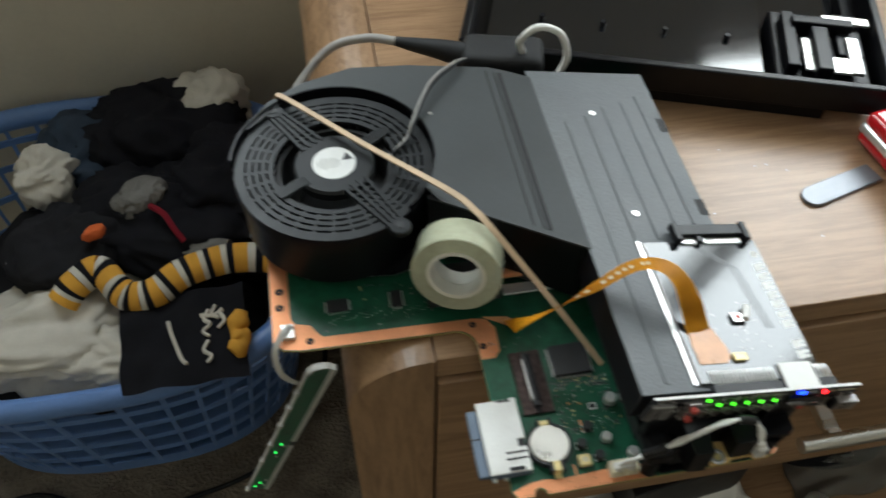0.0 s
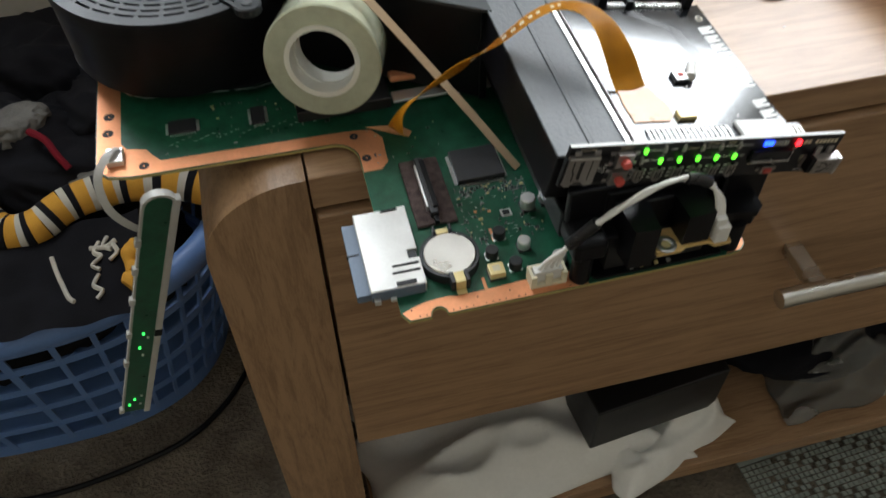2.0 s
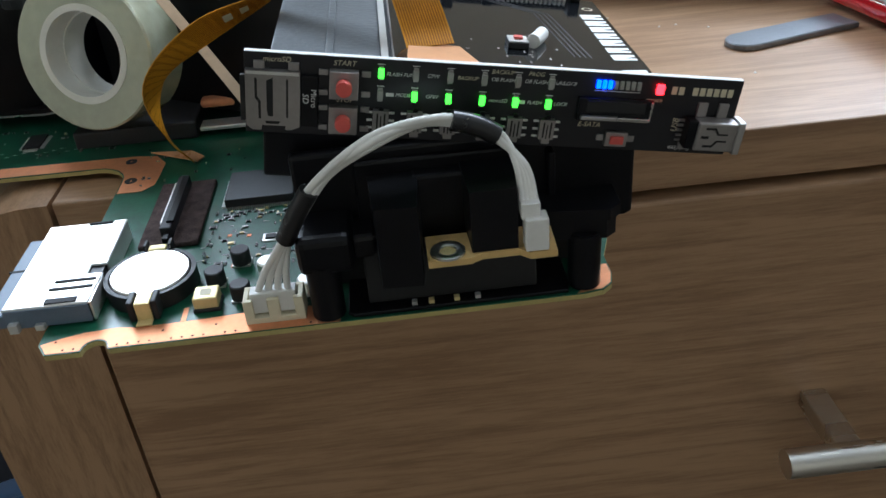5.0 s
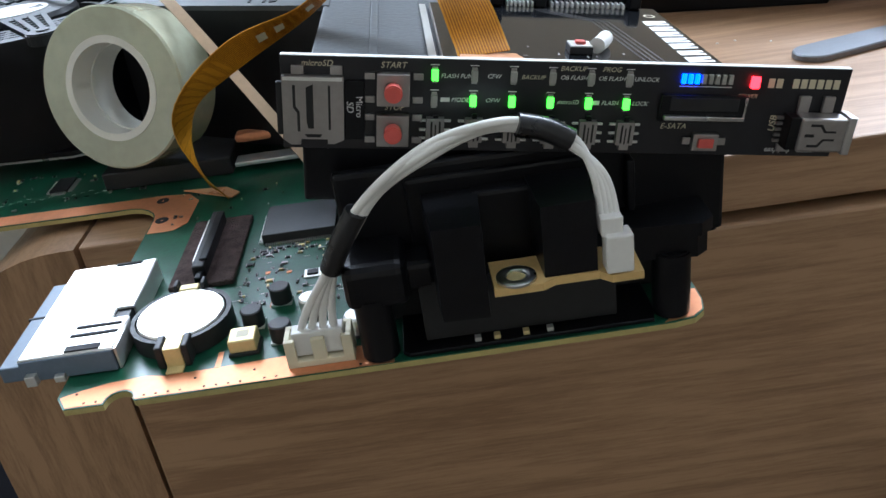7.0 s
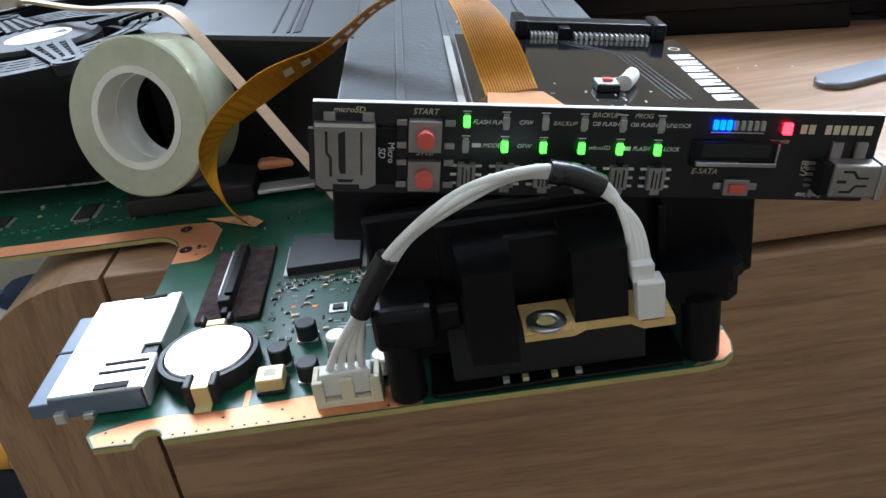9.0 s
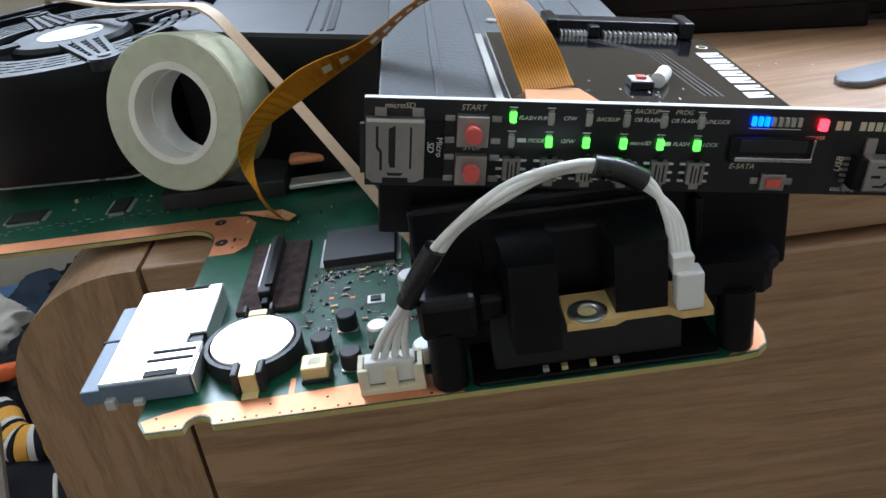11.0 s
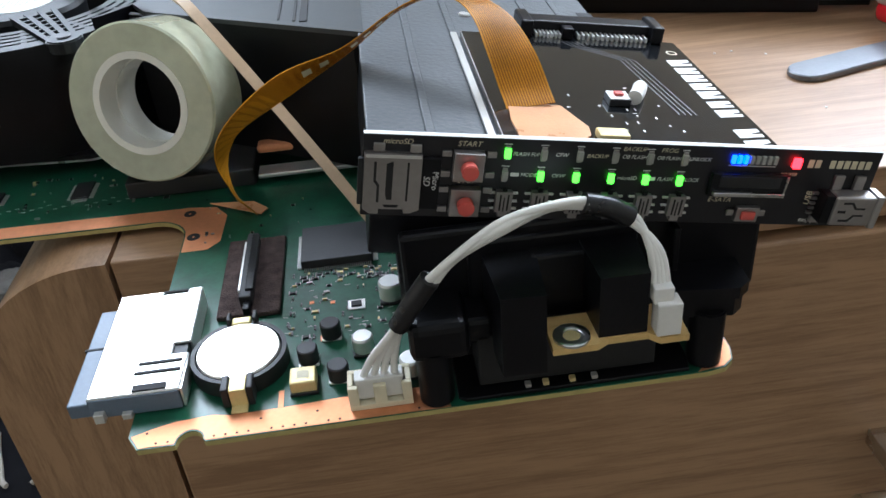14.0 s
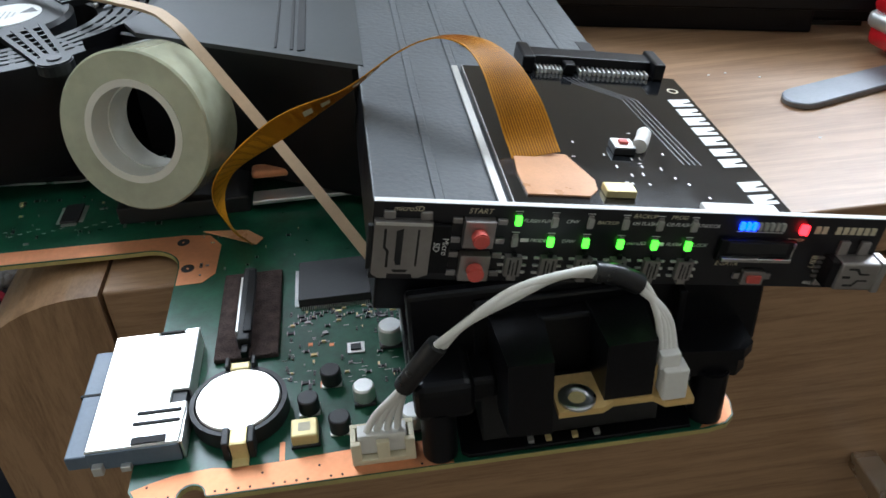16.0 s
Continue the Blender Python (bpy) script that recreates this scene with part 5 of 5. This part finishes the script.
lace = bmesh.new()
for i in range(40):
    for j in range(16):
        if (i * 7 + j * 3) % 11 < 9 or i < 4:
            box(i * 6, i * 6 + 4.6, j * 6, j * 6 + 4.6, 0, 2, bm=lace)
box(0, 240, -10, -1, 0, 2, bm=lace)
box(0, 240, 96, 110, 0, 2, bm=lace)
whole("perforated_mat", lace, LACE, "grey-green perforated mat on the carpet", "mat", turn=pose(0.35, 0.02, (FLOOR + 1) * MM, 0, 0, 4))

# ---- laundry basket ----
BX, BY, RX, RY, RIM = -352.0, 482.0, 252.0, 207.0, 379.0
basket = thing("laundry_basket", (BX, BY, FLOOR), "blue plastic laundry basket with lattice sides, heaped with clothes", "basket")


def oval(a, k, z, n=2.7):
    c, s = math.cos(a), math.sin(a)
    return Vector((BX + RX * k * math.copysign(abs(c) ** (2 / n), c), BY + RY * k * math.copysign(abs(s) ** (2 / n), s), z))


def oval_band(prof, seg=96):
    bm = bmesh.new()
    rows = [[bm.verts.new(oval(2 * math.pi * i / seg, k, z)) for k, z in prof] for i in range(seg)]
    for i in range(seg):
        p, q = rows[i], rows[(i + 1) % seg]
        for j in range(len(prof)):
            m = (j + 1) % len(prof)
            bm.faces.new((p[j], q[j], q[m], p[m]))
    return bm


prof = [(1.0 + 0.052 * math.cos(a), RIM - 9 + 14 * math.sin(a)) for a in (2 * math.pi * k / 12 for k in range(12))]
part("rim", oval_band(prof), BLUE_PL, basket, "thick rounded blue rim", smooth=True)


def taper(z):
    return 0.78 + 0.2 * (z - FLOOR) / (RIM - FLOOR)


for z in (FLOOR + 10, FLOOR + 55, FLOOR + 98, FLOOR + 140, FLOOR + 180, FLOOR + 214):
    h = 9 if z > FLOOR + 20 else 20
    part("lattice_hoop", oval_band([(taper(z), z - h / 2), (taper(z) + 0.012, z - h / 2), (taper(z) + 0.012, z + h / 2), (taper(z), z + h / 2)]), BLUE_PL, basket, smooth=True)
for i in range(44):
    a = 2 * math.pi * (i + 0.5) / 44
    bm = bmesh.new()
    w = 0.011
    rows = []
    for z in (FLOOR + 4, FLOOR + 120, RIM - 12):
        k = taper(z)
        rows.append([bm.verts.new(oval(a + da, kk, z)) for da, kk in ((-w, k), (w, k), (w, k + 0.012), (-w, k + 0.012))])
    for p, q in zip(rows, rows[1:]):
        for j in range(4):
            bm.faces.new((p[j], p[(j + 1) % 4], q[(j + 1) % 4], q[j]))
    part("lattice_rib", bm, BLUE_PL, basket)
part("basket_floor", oval_band([(0.01, FLOOR + 3), (0.79, FLOOR + 3), (0.79, FLOOR + 8), (0.01, FLOOR + 8)]), BLUE_PL, basket)

# the clothes in it
for cx, cy, cz, rx, ry, rz, seed, mat, lab, name, turn in (
        (-352, 482, 262, 172, 136, 96, 1.2, CLOTH_CHAR, "charcoal blanket packed in the basket", "blanket", 0),
        (-268, 590, 388, 88, 62, 62, 2.2, CLOTH_BLACK, "black jumper bunched up in the basket", "jumper", 10),
        (-190, 500, 385, 66, 88, 62, 5.7, CLOTH_BLACK, "black trousers bunched up in the basket", "trousers", 20),
        (-265, 470, 385, 85, 70, 52, 7.9, CLOTH_BLACK, "black shirt lying in the basket", "shirt", -10),
        (-345, 580, 378, 66, 62, 48, 3.3, CLOTH_BLUE, "faded blue jeans in the basket", "jeans", 0),
        (-205, 628, 408, 38, 36, 42, 9.1, CLOTH_WHITE, "off-white crumpled cloth on the heap", "towel", 25),
        (-365, 362, 366, 100, 58, 36, 4.4, CLOTH_WHITE, "off-white crumpled sheet in the basket", "sheet", 15),
        (-305, 328, 356, 64, 40, 38, 6.2, CLOTH_WHITE, "off-white crumpled sheet in the basket", "sheet", 10),
        (-382, 535, 412, 32, 34, 32, 2.9, CLOTH_WHITE, "off-white vest in the basket", "vest", 0),
        (-345, 440, 392, 62, 48, 40, 8.8, CLOTH_CHAR, "charcoal sweater in the basket", "sweater", 20),
        (-274, 462, 440, 26, 18, 14, 1.9, CLOTH_GREY, "grey sock bunched on the heap", "sock", 25),
        (-212, 400, 408, 24, 18, 16, 3.9, CLOTH_GREY, "grey sock bunched on the heap", "sock", 5)):
    whole(name, heap(cx, cy, cz, rx, ry, rz, seed, turn=turn), mat, lab, "clothing", smooth="full")
whole("red_trim", tube([(-262, 442, 448), (-248, 428, 448), (-240, 414, 442), (-232, 404, 432)], 3.2, 8), CLOTH_RED, "dark red trim of a black garment", "clothing", smooth=True)
whole("orange_tag", heap(-318, 424, 438, 11, 6, 7, 2.0, sub=3, turn=30), CLOTH_ORANGE, "orange cloth tag on the heap", "clothing", smooth=True)

# striped sock scarf: rings of mustard, white and black
sc = thing("striped_scarf", (-270, 365, 400), "mustard, white and black striped knitted scarf over the heap", "scarf")
spine = smooth_path([(-352, 366, 408), (-338, 378, 418), (-316, 390, 421), (-297, 366, 418), (-284, 356, 416), (-262, 358, 416), (-239, 372, 420), (-213, 381, 420), (-186, 385, 419), (-150, 382, 415), (-118, 372, 408)], 10)
i = 0
while i < len(spine) - 2:
    k = i % 8
    step, m, nm = (4, CLOTH_YELLOW, "mustard_stripe") if k == 0 else (2, CLOTH_WHITE, "white_stripe") if k == 4 else (2, CLOTH_BLACK, "black_stripe")
    j = min(i + step, len(spine) - 1)
    bm = tube([spine[i], spine[(i + j) // 2] if (i + j) // 2 not in (i, j) else (spine[i] + spine[j]) / 2, spine[j]], 15 + 0.3 * (m is CLOTH_BLACK), 16, 3, flat=0.8)
    part(nm, bm, m, sc, smooth=True)
    i = j

# dark printed shirt hanging to the rim
sh = thing("printed_shirt", (-190, 320, 360), "black shirt with white scrawled print and a yellow patch", "shirt")
bm = bmesh.new()
bmesh.ops.create_grid(bm, x_segments=30, y_segments=24, size=0.5)
for v in bm.verts:
    x, y = -238 + v.co.x * 118, 311 + v.co.y * 92
    v.co = Vector((x + 6 * noise.noise(Vector((y / 30, 1, 2))), y, 402 + v.co.y * 22 + 9 * noise.noise(Vector((x / 38, y / 30, 4)))))
part("shirt_cloth", bm, CLOTH_BLACK, sh, smooth="full")


def on_shirt(u, v):
    x, y = -238 + u * 118, 311 + v * 92
    return (x, y, 402 + v * 22 + 9 * noise.noise(Vector((x / 38, y / 30, 4))) + 2.0)


for line in (((-0.12, 0.18), (-0.09, 0.02), (-0.06, -0.1), (-0.02, -0.24), (0.02, -0.3)), ((0.2, 0.26), (0.17, 0.14), (0.22, 0.08), (0.16, 0.0), (0.21, -0.06)),
             ((0.26, 0.3), (0.23, 0.2), (0.29, 0.14)), ((0.2, -0.1), (0.16, -0.2), (0.22, -0.28), (0.18, -0.34)), ((0.3, 0.2), (0.33, 0.1), (0.28, 0.02)), ((0.14, 0.2), (0.25, 0.18), (0.32, 0.24))):
    part("white_stroke", tube([on_shirt(*p) for p in line], 2.2, 8, 5, flat=0.8), CLOTH_WHITE, sh, smooth=True)
part("yellow_patch", tube([on_shirt(*p) for p in ((0.47, 0.18), (0.42, -0.02), (0.47, -0.14), (0.38, -0.26))], 9, 12, 6, radius=lambda t: 0.7 + 0.5 * math.sin(9 * t) ** 2), CLOTH_YELLOW, sh, smooth=True)

# cable on the carpet
whole("floor_cable", tube([(-640, 240, FLOOR + 4), (-480, 300, FLOOR + 4), (-380, 262, FLOOR + 4), (-280, 268, FLOOR + 4), (-190, 300, FLOOR + 4), (-130, 380, FLOOR + 4), (-110, 520, FLOOR + 4)], 3.2, 10), BLACK_PL, "black cable lying on the carpet", "cable", smooth=True)
